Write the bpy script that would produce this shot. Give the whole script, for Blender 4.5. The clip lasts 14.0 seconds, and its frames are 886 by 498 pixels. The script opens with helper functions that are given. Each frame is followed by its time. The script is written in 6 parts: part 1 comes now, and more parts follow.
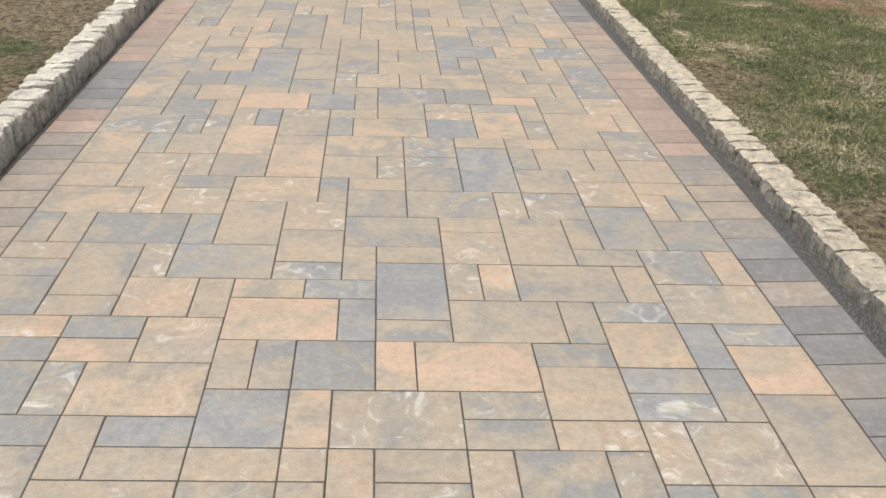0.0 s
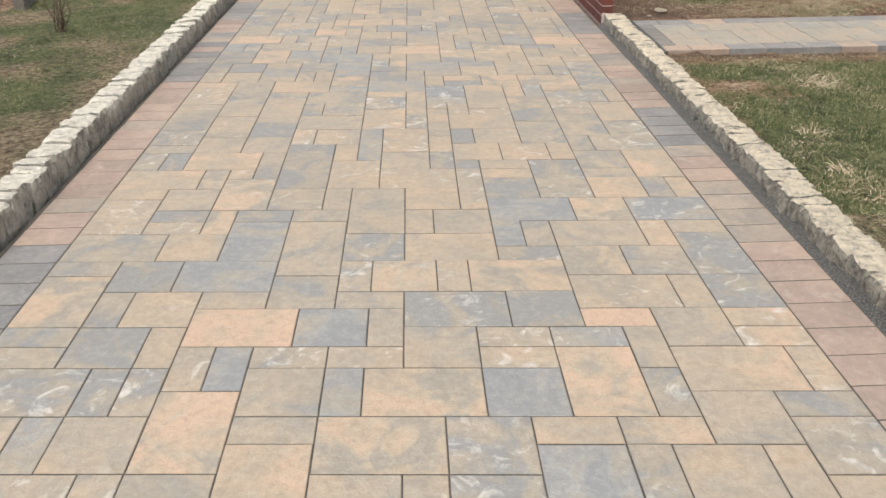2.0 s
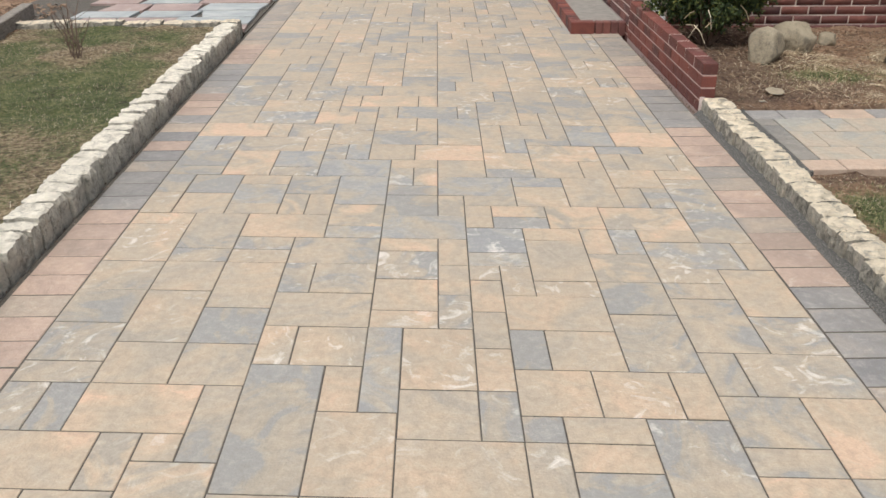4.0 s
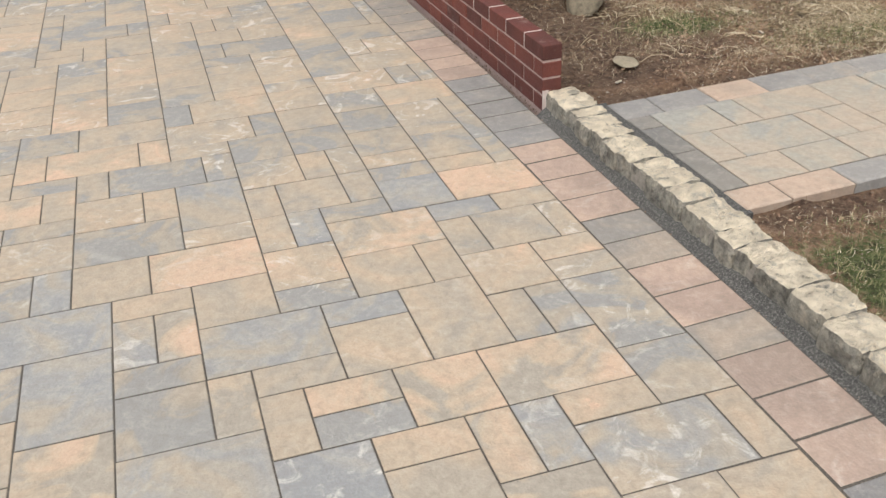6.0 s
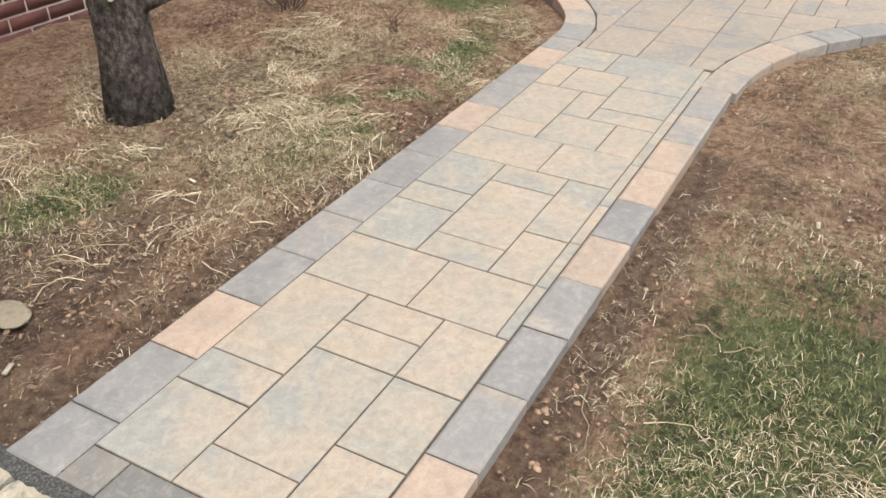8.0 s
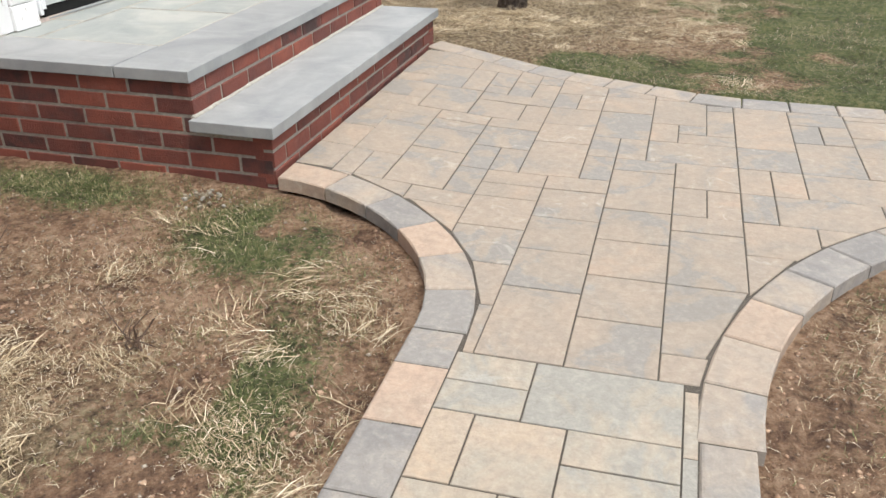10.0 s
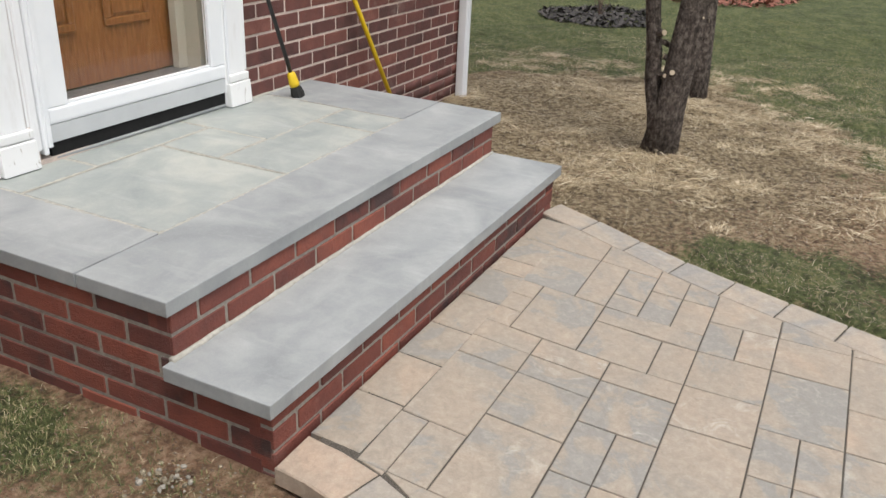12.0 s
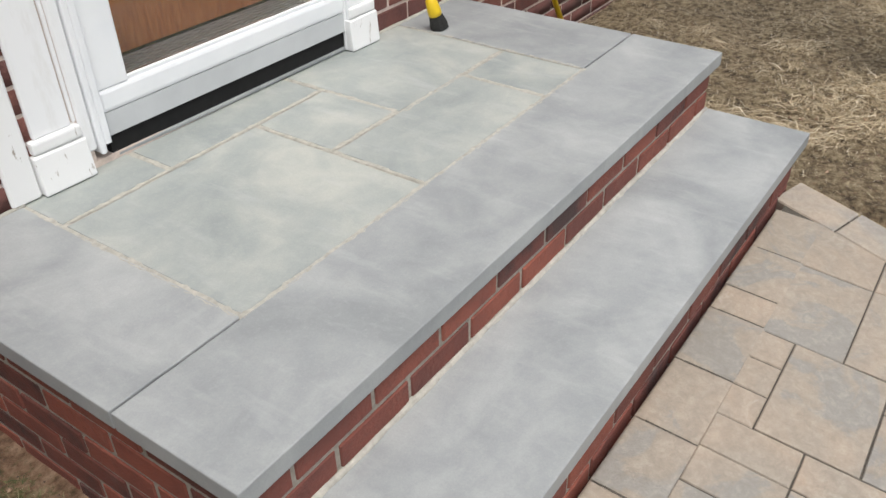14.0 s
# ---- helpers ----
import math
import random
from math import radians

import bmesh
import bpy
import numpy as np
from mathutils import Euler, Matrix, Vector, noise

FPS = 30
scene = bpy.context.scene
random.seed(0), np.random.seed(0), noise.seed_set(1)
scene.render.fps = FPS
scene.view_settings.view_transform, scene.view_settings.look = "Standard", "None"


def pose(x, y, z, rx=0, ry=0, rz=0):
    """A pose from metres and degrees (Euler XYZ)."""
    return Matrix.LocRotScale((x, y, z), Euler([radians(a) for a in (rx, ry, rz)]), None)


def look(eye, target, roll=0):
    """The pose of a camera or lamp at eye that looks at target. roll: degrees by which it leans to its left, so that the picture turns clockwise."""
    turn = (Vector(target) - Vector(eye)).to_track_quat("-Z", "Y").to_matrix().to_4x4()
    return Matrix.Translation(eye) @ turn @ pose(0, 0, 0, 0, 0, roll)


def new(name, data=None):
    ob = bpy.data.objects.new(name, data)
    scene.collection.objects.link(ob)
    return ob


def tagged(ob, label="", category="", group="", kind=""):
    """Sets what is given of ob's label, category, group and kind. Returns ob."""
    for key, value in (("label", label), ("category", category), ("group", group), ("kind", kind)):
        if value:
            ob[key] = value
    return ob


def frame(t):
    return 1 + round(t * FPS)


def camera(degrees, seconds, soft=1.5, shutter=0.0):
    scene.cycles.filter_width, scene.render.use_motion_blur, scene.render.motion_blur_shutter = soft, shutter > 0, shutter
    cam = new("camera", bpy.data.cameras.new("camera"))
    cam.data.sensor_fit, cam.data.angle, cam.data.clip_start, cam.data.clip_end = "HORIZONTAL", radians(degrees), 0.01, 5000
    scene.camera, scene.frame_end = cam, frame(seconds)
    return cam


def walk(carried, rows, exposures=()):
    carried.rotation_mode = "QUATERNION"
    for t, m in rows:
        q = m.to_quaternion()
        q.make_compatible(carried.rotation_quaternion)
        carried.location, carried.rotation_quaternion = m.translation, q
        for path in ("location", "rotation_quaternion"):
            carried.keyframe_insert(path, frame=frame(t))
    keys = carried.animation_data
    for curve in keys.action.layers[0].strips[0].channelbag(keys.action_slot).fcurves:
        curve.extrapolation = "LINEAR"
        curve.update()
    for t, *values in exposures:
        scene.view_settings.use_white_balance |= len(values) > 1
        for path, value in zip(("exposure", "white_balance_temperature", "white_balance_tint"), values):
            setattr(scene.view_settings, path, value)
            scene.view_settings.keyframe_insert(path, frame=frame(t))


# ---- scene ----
cam = camera(55.5, 14.0)
PATH = [
    (0, (0.102, -0.537, 1.617), (0.244, 1.194, 0.626), 1.6),
    (0.5, (0.086, -0.089, 1.595), (0.215, 1.659, 0.63), 1.1),
    (1, (0.07, 0.401, 1.623), (0.201, 2.145, 0.654), -0.1),
    (1.5, (0.14, 0.929, 1.614), (0.241, 2.691, 0.674), -0.0),
    (2, (0.139, 1.429, 1.581), (0.2, 3.209, 0.671), -0.8),
    (2.5, (0.11, 1.948, 1.591), (0.132, 3.737, 0.699), -1.5),
    (3, (0.146, 2.492, 1.571), (0.14, 4.288, 0.691), -0.8),
    (3.2, (0.142, 2.682, 1.574), (0.137, 4.477, 0.693), -0.5),
    (5.3, (0.015, 4.731, 1.654), (0.153, 6.48, 0.694), -3.3),
    (5.5, (0.049, 4.919, 1.619), (0.25, 6.641, 0.622), -3.5),
    (6, (0.195, 5.337, 1.585), (0.711, 6.938, 0.503), -2.8),
    (6.5, (0.332, 5.78, 1.579), (1.185, 7.19, 0.445), -2.7),
    (7, (0.569, 6.137, 1.549), (1.632, 7.392, 0.41), -2.7),
    (7.5, (0.88, 6.493, 1.561), (2.147, 7.558, 0.437), -0.8),
    (8, (1.236, 6.833, 1.534), (2.711, 7.634, 0.447), 0.2),
    (8.5, (1.666, 7.142, 1.517), (3.253, 7.789, 0.486), 1.4),
    (9, (2.137, 7.388, 1.499), (3.789, 7.958, 0.526), 1.0),
    (9.2, (2.378, 7.466, 1.439), (4.057, 7.996, 0.49), -2.0),
    (11.3, (4.224, 7.919, 1.674), (5.971, 8.313, 0.783), 2.5),
    (11.5, (4.381, 7.951, 1.689), (6.108, 8.476, 0.827), 2.6),
    (12, (4.608, 8.037, 1.717), (6.258, 8.799, 0.882), 2.7),
    (12.5, (4.843, 8.244, 1.736), (6.441, 9.089, 0.879), 2.2),
    (13, (5.091, 8.439, 1.728), (6.623, 9.348, 0.819), 1.7),
    (13.5, (5.413, 8.591, 1.754), (6.832, 9.574, 0.744), 1.0),
    (14, (5.583, 8.747, 1.746), (6.927, 9.689, 0.602), -1.4),
]
walk(cam, [(t, look(eye, target, roll)) for t, eye, target, roll in PATH], [(0, 0.46), (5.5, 0.55), (6.5, 0.48), (7.5, 0.7), (9.0, 0.88), (11.4, 0.6), (14.0, 0.45)])

# ---------------------------------------------------------------- world and light
world = bpy.data.worlds.new("world")
scene.world = world
world.use_nodes = True
wn = world.node_tree
for n in list(wn.nodes):
    wn.nodes.remove(n)
sky = wn.nodes.new("ShaderNodeTexSky")
sky.sky_type = "NISHITA"
sky.sun_disc = False
sky.sun_elevation = radians(68)
sky.sun_rotation = radians(212)
sky.air_density, sky.dust_density, sky.ozone_density = 1.0, 4.0, 1.0
grey = wn.nodes.new("ShaderNodeHueSaturation")
grey.inputs["Saturation"].default_value = 0.35
bg = wn.nodes.new("ShaderNodeBackground")
bg.inputs["Strength"].default_value = 0.13
wo = wn.nodes.new("ShaderNodeOutputWorld")
wn.links.new(sky.outputs[0], grey.inputs["Color"])
wn.links.new(grey.outputs[0], bg.inputs["Color"])
wn.links.new(bg.outputs[0], wo.inputs["Surface"])

sun = new("sun", bpy.data.lights.new("sun", "SUN"))
sun.data.energy = 1.2
sun.data.angle = radians(24)
sun.data.color = (1.0, 0.95, 0.88)
sun.matrix_world = look((-2.5, -4, 12), (0, 0, 0))


# ---------------------------------------------------------------- materials
class Nodes:
    """A material and short calls for its nodes."""

    def __init__(self, name, rough=0.8, metallic=0.0):
        self.m = bpy.data.materials.new(name)
        self.m.use_nodes = True
        self.t = self.m.node_tree
        self.b = self.t.nodes["Principled BSDF"]
        self.b.inputs["Roughness"].default_value = rough
        self.b.inputs["Metallic"].default_value = metallic
        self.pos = self.t.nodes.new("ShaderNodeNewGeometry").outputs["Position"]

    def put(self, node, key, value):
        if value is None:
            return
        if isinstance(value, bpy.types.NodeSocket):
            self.t.links.new(value, node.inputs[key])
        else:
            if isinstance(value, tuple) and len(value) == 3 and node.inputs[key].type == "RGBA":
                value = (*value, 1)
            node.inputs[key].default_value = value

    def noise(self, scale, detail=4, rough=0.55, vec=None, distort=0.0):
        n = self.t.nodes.new("ShaderNodeTexNoise")
        self.put(n, "Vector", vec or self.pos)
        self.put(n, "Scale", scale)
        self.put(n, "Detail", detail)
        self.put(n, "Roughness", rough)
        self.put(n, "Distortion", distort)
        return n.outputs["Fac"]

    def math(self, op, a, b=None, c=None):
        n = self.t.nodes.new("ShaderNodeMath")
        n.operation = op
        for k, v in enumerate((a, b, c)):
            self.put(n, k, v)
        return n.outputs[0]

    def span(self, x, lo, hi, a=0.0, b=1.0):
        n = self.t.nodes.new("ShaderNodeMapRange")
        for k, v in (("Value", x), ("From Min", lo), ("From Max", hi), ("To Min", a), ("To Max", b)):
            self.put(n, k, v)
        return n.outputs[0]

    def mix(self, f, a, b, blend="MIX"):
        n = self.t.nodes.new("ShaderNodeMix")
        n.data_type, n.blend_type = "RGBA", blend
        self.put(n, 0, f)
        self.put(n, 6, a)
        self.put(n, 7, b)
        return n.outputs[2]

    def ramp(self, f, stops):
        n = self.t.nodes.new("ShaderNodeValToRGB")
        while len(n.color_ramp.elements) < len(stops):
            n.color_ramp.elements.new(0.5)
        for e, (p, c) in zip(n.color_ramp.elements, stops):
            e.position, e.color = p, (*c, 1)
        self.put(n, 0, f)
        return n.outputs[0]

    def piece(self):
        """A random number for each piece, whether an object or an island of a joined mesh."""
        a = self.t.nodes.new("ShaderNodeObjectInfo").outputs["Random"]
        b = self.t.nodes.new("ShaderNodeNewGeometry").outputs["Random Per Island"]
        return self.math("FRACT", self.math("ADD", a, b))

    def shifted(self, r, far=37.0):
        n = self.t.nodes.new("ShaderNodeVectorMath")
        n.operation = "ADD"
        k = self.t.nodes.new("ShaderNodeCombineXYZ")
        for i, w in enumerate((far, far * 1.7, far * 2.3)):
            self.put(k, i, self.math("MULTIPLY", r, w))
        self.t.links.new(self.pos, n.inputs[0])
        self.t.links.new(k.outputs[0], n.inputs[1])
        return n.outputs[0]

    def stretch(self, v):
        n = self.t.nodes.new("ShaderNodeVectorMath")
        n.operation = "MULTIPLY"
        self.t.links.new(self.pos, n.inputs[0])
        n.inputs[1].default_value = v
        return n.outputs[0]

    def done(self, color, height=None, strength=0.4, dist=0.004, rough=None):
        self.put(self.b, "Base Color", color)
        if rough is not None:
            self.put(self.b, "Roughness", rough)
        if height is not None:
            n = self.t.nodes.new("ShaderNodeBump")
            self.put(n, "Strength", strength)
            self.put(n, "Distance", dist)
            self.put(n, "Height", height)
            self.t.links.new(n.outputs[0], self.b.inputs["Normal"])
        return self.m


def paver_material(name, stops, highlight=0.5, vary=0.75, grime=0.25):
    """Blended concrete paver with a slate-like face: colours swirl in each piece."""
    k = Nodes(name, 0.75)
    r = k.piece()
    v = k.shifted(r)
    swirl = k.noise(3.8, 5, 0.6, v, 1.0)
    fine = k.noise(34, 5, 0.7, v, 0.5)
    f = k.math("ADD", k.math("MULTIPLY", r, vary), k.span(swirl, 0.37, 0.63, -0.32, 0.57 - vary * 0.35))
    col = k.ramp(f, stops)
    col = k.mix(k.span(fine, 0.5, 0.8, 0, 0.35), col, (0.66, 0.6, 0.5))
    col = k.mix(k.span(fine, 0.5, 0.22, 0, 0.5), col, (0.19, 0.165, 0.13))
    # whitish highlights of the cleft face, painted into the colour of some pavers
    cleft_light = k.math("MULTIPLY", k.span(k.noise(8, 6, 0.6, v, 1.8), 0.56, 0.7), k.span(k.math("FRACT", k.math("MULTIPLY", r, 7.3)), 0.45, 0.75, 0, highlight))
    col = k.mix(cleft_light, col, (0.70, 0.66, 0.6))
    dirt = k.noise(1.3, 5, 0.6)
    col = k.mix(k.span(dirt, 0.45, 0.75, 0, grime), col, (0.24, 0.21, 0.17))
    col = k.mix(k.span(k.noise(150, 2, 0.6), 0.3, 0.8, 0, 0.25), col, (0.2, 0.18, 0.15))
    h = k.math("ADD", k.math("MULTIPLY", k.noise(4.5, 6, 0.58, v, 0.7), 1.0), k.math("MULTIPLY", k.noise(110, 3, 0.6), 0.2))
    return k.done(col, h, 0.8, 0.016, k.span(fine, 0.2, 0.8, 0.55, 0.85))


PEACH, TAN, BUFF, SLATE, BLUE = (0.58, 0.405, 0.285), (0.51, 0.382, 0.27), (0.44, 0.358, 0.262), (0.345, 0.307, 0.25), (0.28, 0.278, 0.265)
M_PAVER = paver_material("driveway_paver", [(0.0, BLUE), (0.14, SLATE), (0.36, (0.405, 0.342, 0.262)), (0.62, (0.438, 0.354, 0.258)), (0.82, (0.485, 0.37, 0.262)), (0.93, TAN), (1.0, PEACH)], 0.8)
M_PAVER_BLUE = paver_material("blue_grey_paver", [(0.0, (0.27, 0.277, 0.278)), (0.22, (0.318, 0.315, 0.30)), (0.5, (0.36, 0.325, 0.268)), (0.85, BUFF)], 0.8, 0.35)
M_PAVER_PEACH = paver_material("peach_paver", [(0.0, SLATE), (0.15, BUFF), (0.4, TAN), (0.75, PEACH), (1.0, (0.60, 0.43, 0.31))], 0.3, 0.4, 0.15)
M_WALK = paver_material("walkway_paver", [(0.0, (0.33, 0.325, 0.29)), (0.2, (0.385, 0.35, 0.285)), (0.6, (0.448, 0.37, 0.286)), (0.9, (0.46, 0.375, 0.28)), (1.0, TAN)], 0.2, 0.6, 0.12)
M_WALK_DARK = paver_material("dark_walkway_paver", [(0.0, (0.17, 0.168, 0.16)), (0.5, (0.225, 0.212, 0.19)), (1.0, (0.285, 0.262, 0.228))], 0.1, 0.6, 0.2)
M_PATIO = paver_material("patio_paver", [(0.0, (0.285, 0.272, 0.25)), (0.15, (0.345, 0.298, 0.245)), (0.7, (0.395, 0.322, 0.252)), (1.0, (0.445, 0.335, 0.25))], 0.35, 0.5, 0.25)
M_EDGE_SLATE = paver_material("slate_border_paver", [(0.0, (0.24, 0.235, 0.23)), (0.5, (0.31, 0.296, 0.278)), (1.0, (0.41, 0.355, 0.295))], 0.2, 0.5, 0.15)
M_EDGE_PEACH = paver_material("peach_border_paver", [(0.0, (0.42, 0.33, 0.255)), (0.35, (0.465, 0.352, 0.268)), (1.0, (0.53, 0.385, 0.288))], 0.2, 0.5, 0.15)
M_EDGE_BUFF = paver_material("buff_border_paver", [(0.0, (0.29, 0.28, 0.265)), (0.5, (0.39, 0.335, 0.275)), (1.0, (0.47, 0.37, 0.285))], 0.2, 0.5, 0.15)
M_RUN_SLATE = paver_material("slate_tumbled_border", [(0.0, (0.19, 0.19, 0.192)), (0.5, (0.255, 0.248, 0.24)), (1.0, (0.33, 0.29, 0.25))], 0.25, 0.5, 0.3)
M_RUN_PEACH = paver_material("peach_tumbled_border", [(0.0, (0.33, 0.245, 0.2)), (0.4, (0.41, 0.30, 0.24)), (1.0, (0.50, 0.365, 0.28))], 0.25, 0.6, 0.3)
M_RUN_TAN = paver_material("tan_tumbled_border", [(0.0, (0.25, 0.235, 0.215)), (0.45, (0.345, 0.29, 0.235)), (1.0, (0.44, 0.345, 0.265))], 0.3, 0.7, 0.3)
RUN = {"s": M_RUN_SLATE, "p": M_RUN_PEACH, "t": M_RUN_TAN}
EDGE = {"s": M_EDGE_SLATE, "p": M_EDGE_PEACH, "b": M_EDGE_BUFF}

k = Nodes("joint_sand", 0.95)
n = k.noise(220, 3, 0.7)
M_JOINT = k.done(k.ramp(n, [(0.3, (0.045, 0.04, 0.033)), (0.55, (0.10, 0.088, 0.072)), (0.72, (0.24, 0.21, 0.175))]), n, 0.8, 0.004)

k = Nodes("gravel", 0.9)
n = k.noise(150, 4, 0.75)
M_GRAVEL = k.done(k.ramp(n, [(0.32, (0.045, 0.045, 0.042)), (0.52, (0.115, 0.112, 0.104)), (0.7, (0.32, 0.305, 0.28))]), n, 1.0, 0.01)

def stone_material(name, low, mid, high, top=0.75, grain=1.0, stain=0.6):
    """Split stone: grainy grey broken faces, paler in patches on top, darker runs on the sides, pits and lichen."""
    k = Nodes(name, 0.9)
    r = k.piece()
    v = k.shifted(r)
    a, b, c = k.noise(11, 6, 0.75, v), k.noise(48, 6, 0.8, v), k.noise(30, 5, 0.8)
    col = k.ramp(k.math("ADD", k.math("MULTIPLY", a, 0.55), k.math("MULTIPLY", b, 0.45)), [(0.4, low), (0.5, mid), (0.63, tuple(0.5 * p + 0.5 * q for p, q in zip(mid, high)))])
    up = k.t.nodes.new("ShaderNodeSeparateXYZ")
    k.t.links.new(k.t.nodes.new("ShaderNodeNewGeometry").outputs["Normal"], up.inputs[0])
    # patchy pale tone wherever the face turns upwards
    pale_top = k.math("MULTIPLY", k.span(up.outputs[2], 0.25, 0.7), k.span(k.noise(16, 6, 0.7, v, 0.8), 0.36, 0.47, 0.25, top))
    col = k.mix(pale_top, col, k.mix(k.span(k.noise(19, 4, 0.6, v), 0.4, 0.6), high, tuple(0.8 * q for q in high)))
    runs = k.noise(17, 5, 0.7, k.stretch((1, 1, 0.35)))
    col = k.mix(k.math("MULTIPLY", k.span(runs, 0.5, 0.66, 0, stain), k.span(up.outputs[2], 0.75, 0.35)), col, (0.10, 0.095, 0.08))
    col = k.mix(k.span(c, 0.60, 0.68, 0, 0.65 * grain), col, (0.085, 0.078, 0.062))
    col = k.mix(k.span(k.noise(5, 5, 0.7), 0.6, 0.72, 0, 0.25), col, (0.2, 0.185, 0.15))
    h = k.math("ADD", a, k.math("SUBTRACT", k.math("MULTIPLY", b, 0.7), k.math("MULTIPLY", k.span(c, 0.52, 0.68), 0.35 * grain)))
    return k.done(col, h, 1.0, 0.022 * grain)


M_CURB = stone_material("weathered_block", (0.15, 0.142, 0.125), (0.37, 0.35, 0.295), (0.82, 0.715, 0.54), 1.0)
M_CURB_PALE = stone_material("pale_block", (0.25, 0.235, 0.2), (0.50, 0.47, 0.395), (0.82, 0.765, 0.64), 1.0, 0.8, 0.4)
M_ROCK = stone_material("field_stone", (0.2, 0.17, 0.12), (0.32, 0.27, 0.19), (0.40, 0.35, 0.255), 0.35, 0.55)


def brick_material(name, stops, lime=0.15):
    k = Nodes(name, 0.8)
    r = k.piece()
    v = k.shifted(r)
    a, b = k.noise(9, 4, 0.6, v), k.noise(90, 4, 0.7, v)
    col = k.ramp(k.math("ADD", k.math("MULTIPLY", r, 0.8), k.span(a, 0.3, 0.7, -0.15, 0.3)), stops)
    col = k.mix(k.span(b, 0.5, 0.8, 0, 0.5), col, (0.09, 0.04, 0.03))
    col = k.mix(k.span(k.noise(5, 6, 0.7), 0.58, 0.75, 0, lime), col, (0.45, 0.38, 0.33))
    return k.done(col, k.math("ADD", b, a), 0.8, 0.007)


M_BRICK = brick_material("stoop_brick", [(0.0, (0.06, 0.032, 0.03)), (0.2, (0.135, 0.045, 0.036)), (0.6, (0.20, 0.06, 0.043)), (1.0, (0.29, 0.085, 0.055))])
M_HOUSE = brick_material("house_brick", [(0.0, (0.08, 0.037, 0.033)), (0.4, (0.14, 0.055, 0.047)), (0.8, (0.19, 0.07, 0.055)), (1.0, (0.235, 0.093, 0.072))], 0.25)
M_CAPBRICK = brick_material("garden_wall_brick", [(0.0, (0.085, 0.028, 0.022)), (0.5, (0.15, 0.043, 0.032)), (1.0, (0.215, 0.062, 0.042))], 0.4)

def plain(name, c1, c2, scale=20, rough=0.8, strength=0.3, dist=0.003, metallic=0.0):
    k = Nodes(name, rough, metallic)
    a = k.noise(scale, 5, 0.6)
    return k.done(k.mix(k.span(a, 0.3, 0.7), c1, c2), a, strength, dist)


M_MORTAR = plain("grey_mortar", (0.23, 0.21, 0.18), (0.38, 0.35, 0.295), 60)
M_MORTAR_PINK = plain("house_mortar", (0.52, 0.42, 0.36), (0.70, 0.60, 0.53), 50)
M_MORTAR_RED = plain("garden_wall_mortar", (0.42, 0.3, 0.26), (0.56, 0.43, 0.38), 50)
M_MORTAR_WHITE = plain("fresh_mortar", (0.55, 0.45, 0.4), (0.7, 0.62, 0.57), 60)
M_GROUT = plain("sandy_grout", (0.33, 0.32, 0.28), (0.50, 0.48, 0.42), 45, 0.9, 0.6, 0.004)
M_FOUND = plain("concrete", (0.2, 0.19, 0.17), (0.3, 0.28, 0.25), 12)


def bluestone(name, c1, c2, c3):
    k = Nodes(name, 0.62)
    r = k.piece()
    v = k.shifted(r)
    a, b = k.noise(2.6, 5, 0.55, v, 0.8), k.noise(9, 5, 0.6, v, 0.5)
    col = k.ramp(k.math("ADD", k.math("MULTIPLY", a, 0.65), k.math("MULTIPLY", b, 0.35)), [(0.37, c1), (0.5, c2), (0.65, c3)])
    col = k.mix(k.span(k.noise(70, 5, 0.75, v), 0.52, 0.75, 0, 0.3), col, c3)
    col = k.mix(k.span(k.noise(240, 3, 0.6), 0.35, 0.8, 0, 0.2), col, (0.16, 0.17, 0.18))
    streak = k.noise(3, 5, 0.6, k.stretch((6, 1.5, 1)))
    col = k.mix(k.span(streak, 0.56, 0.78, 0, 0.28), col, (0.55, 0.56, 0.56))
    h = k.math("ADD", k.noise(5, 4, 0.5, v), k.math("MULTIPLY", k.noise(180, 3, 0.6), 0.2))
    return k.done(col, h, 0.35, 0.003, k.span(b, 0.3, 0.7, 0.5, 0.72))


M_SLAB = bluestone("bluestone_tread", (0.258, 0.274, 0.278), (0.325, 0.342, 0.343), (0.42, 0.436, 0.432))
M_FLAG = bluestone("bluestone_field", (0.27, 0.30, 0.292), (0.345, 0.372, 0.355), (0.46, 0.475, 0.435))
M_FLAGSTONE = bluestone("path_flagstone", (0.26, 0.28, 0.285), (0.35, 0.375, 0.37), (0.46, 0.47, 0.45))
M_FLAGSTONE_RED = bluestone("purple_flagstone", (0.24, 0.17, 0.155), (0.33, 0.24, 0.21), (0.42, 0.32, 0.28))

k = Nodes("white_paint", 0.5)
a = k.noise(18, 5, 0.65, k.stretch((1, 1, 0.25)))
M_WHITE = k.done(k.mix(k.span(a, 0.58, 0.78, 0, 0.5), (0.84, 0.85, 0.86), (0.66, 0.65, 0.62)), a, 0.25, 0.002)
k = Nodes("peeling_paint", 0.6)
a = k.noise(30, 6, 0.7, k.stretch((1.5, 1.5, 0.4)))
M_PEEL = k.done(k.mix(k.span(a, 0.62, 0.67), (0.83, 0.835, 0.83), (0.36, 0.32, 0.27)), a, 0.6, 0.003)
M_VINYL = plain("white_aluminium", (0.80, 0.825, 0.85), (0.86, 0.875, 0.89), 6, 0.35, 0.05)
M_SWEEP = plain("grey_door_rail", (0.5, 0.52, 0.53), (0.58, 0.6, 0.61), 6, 0.45, 0.05)
M_RUBBER = plain("black_rubber", (0.003, 0.003, 0.003), (0.008, 0.008, 0.008), 30, 0.95)
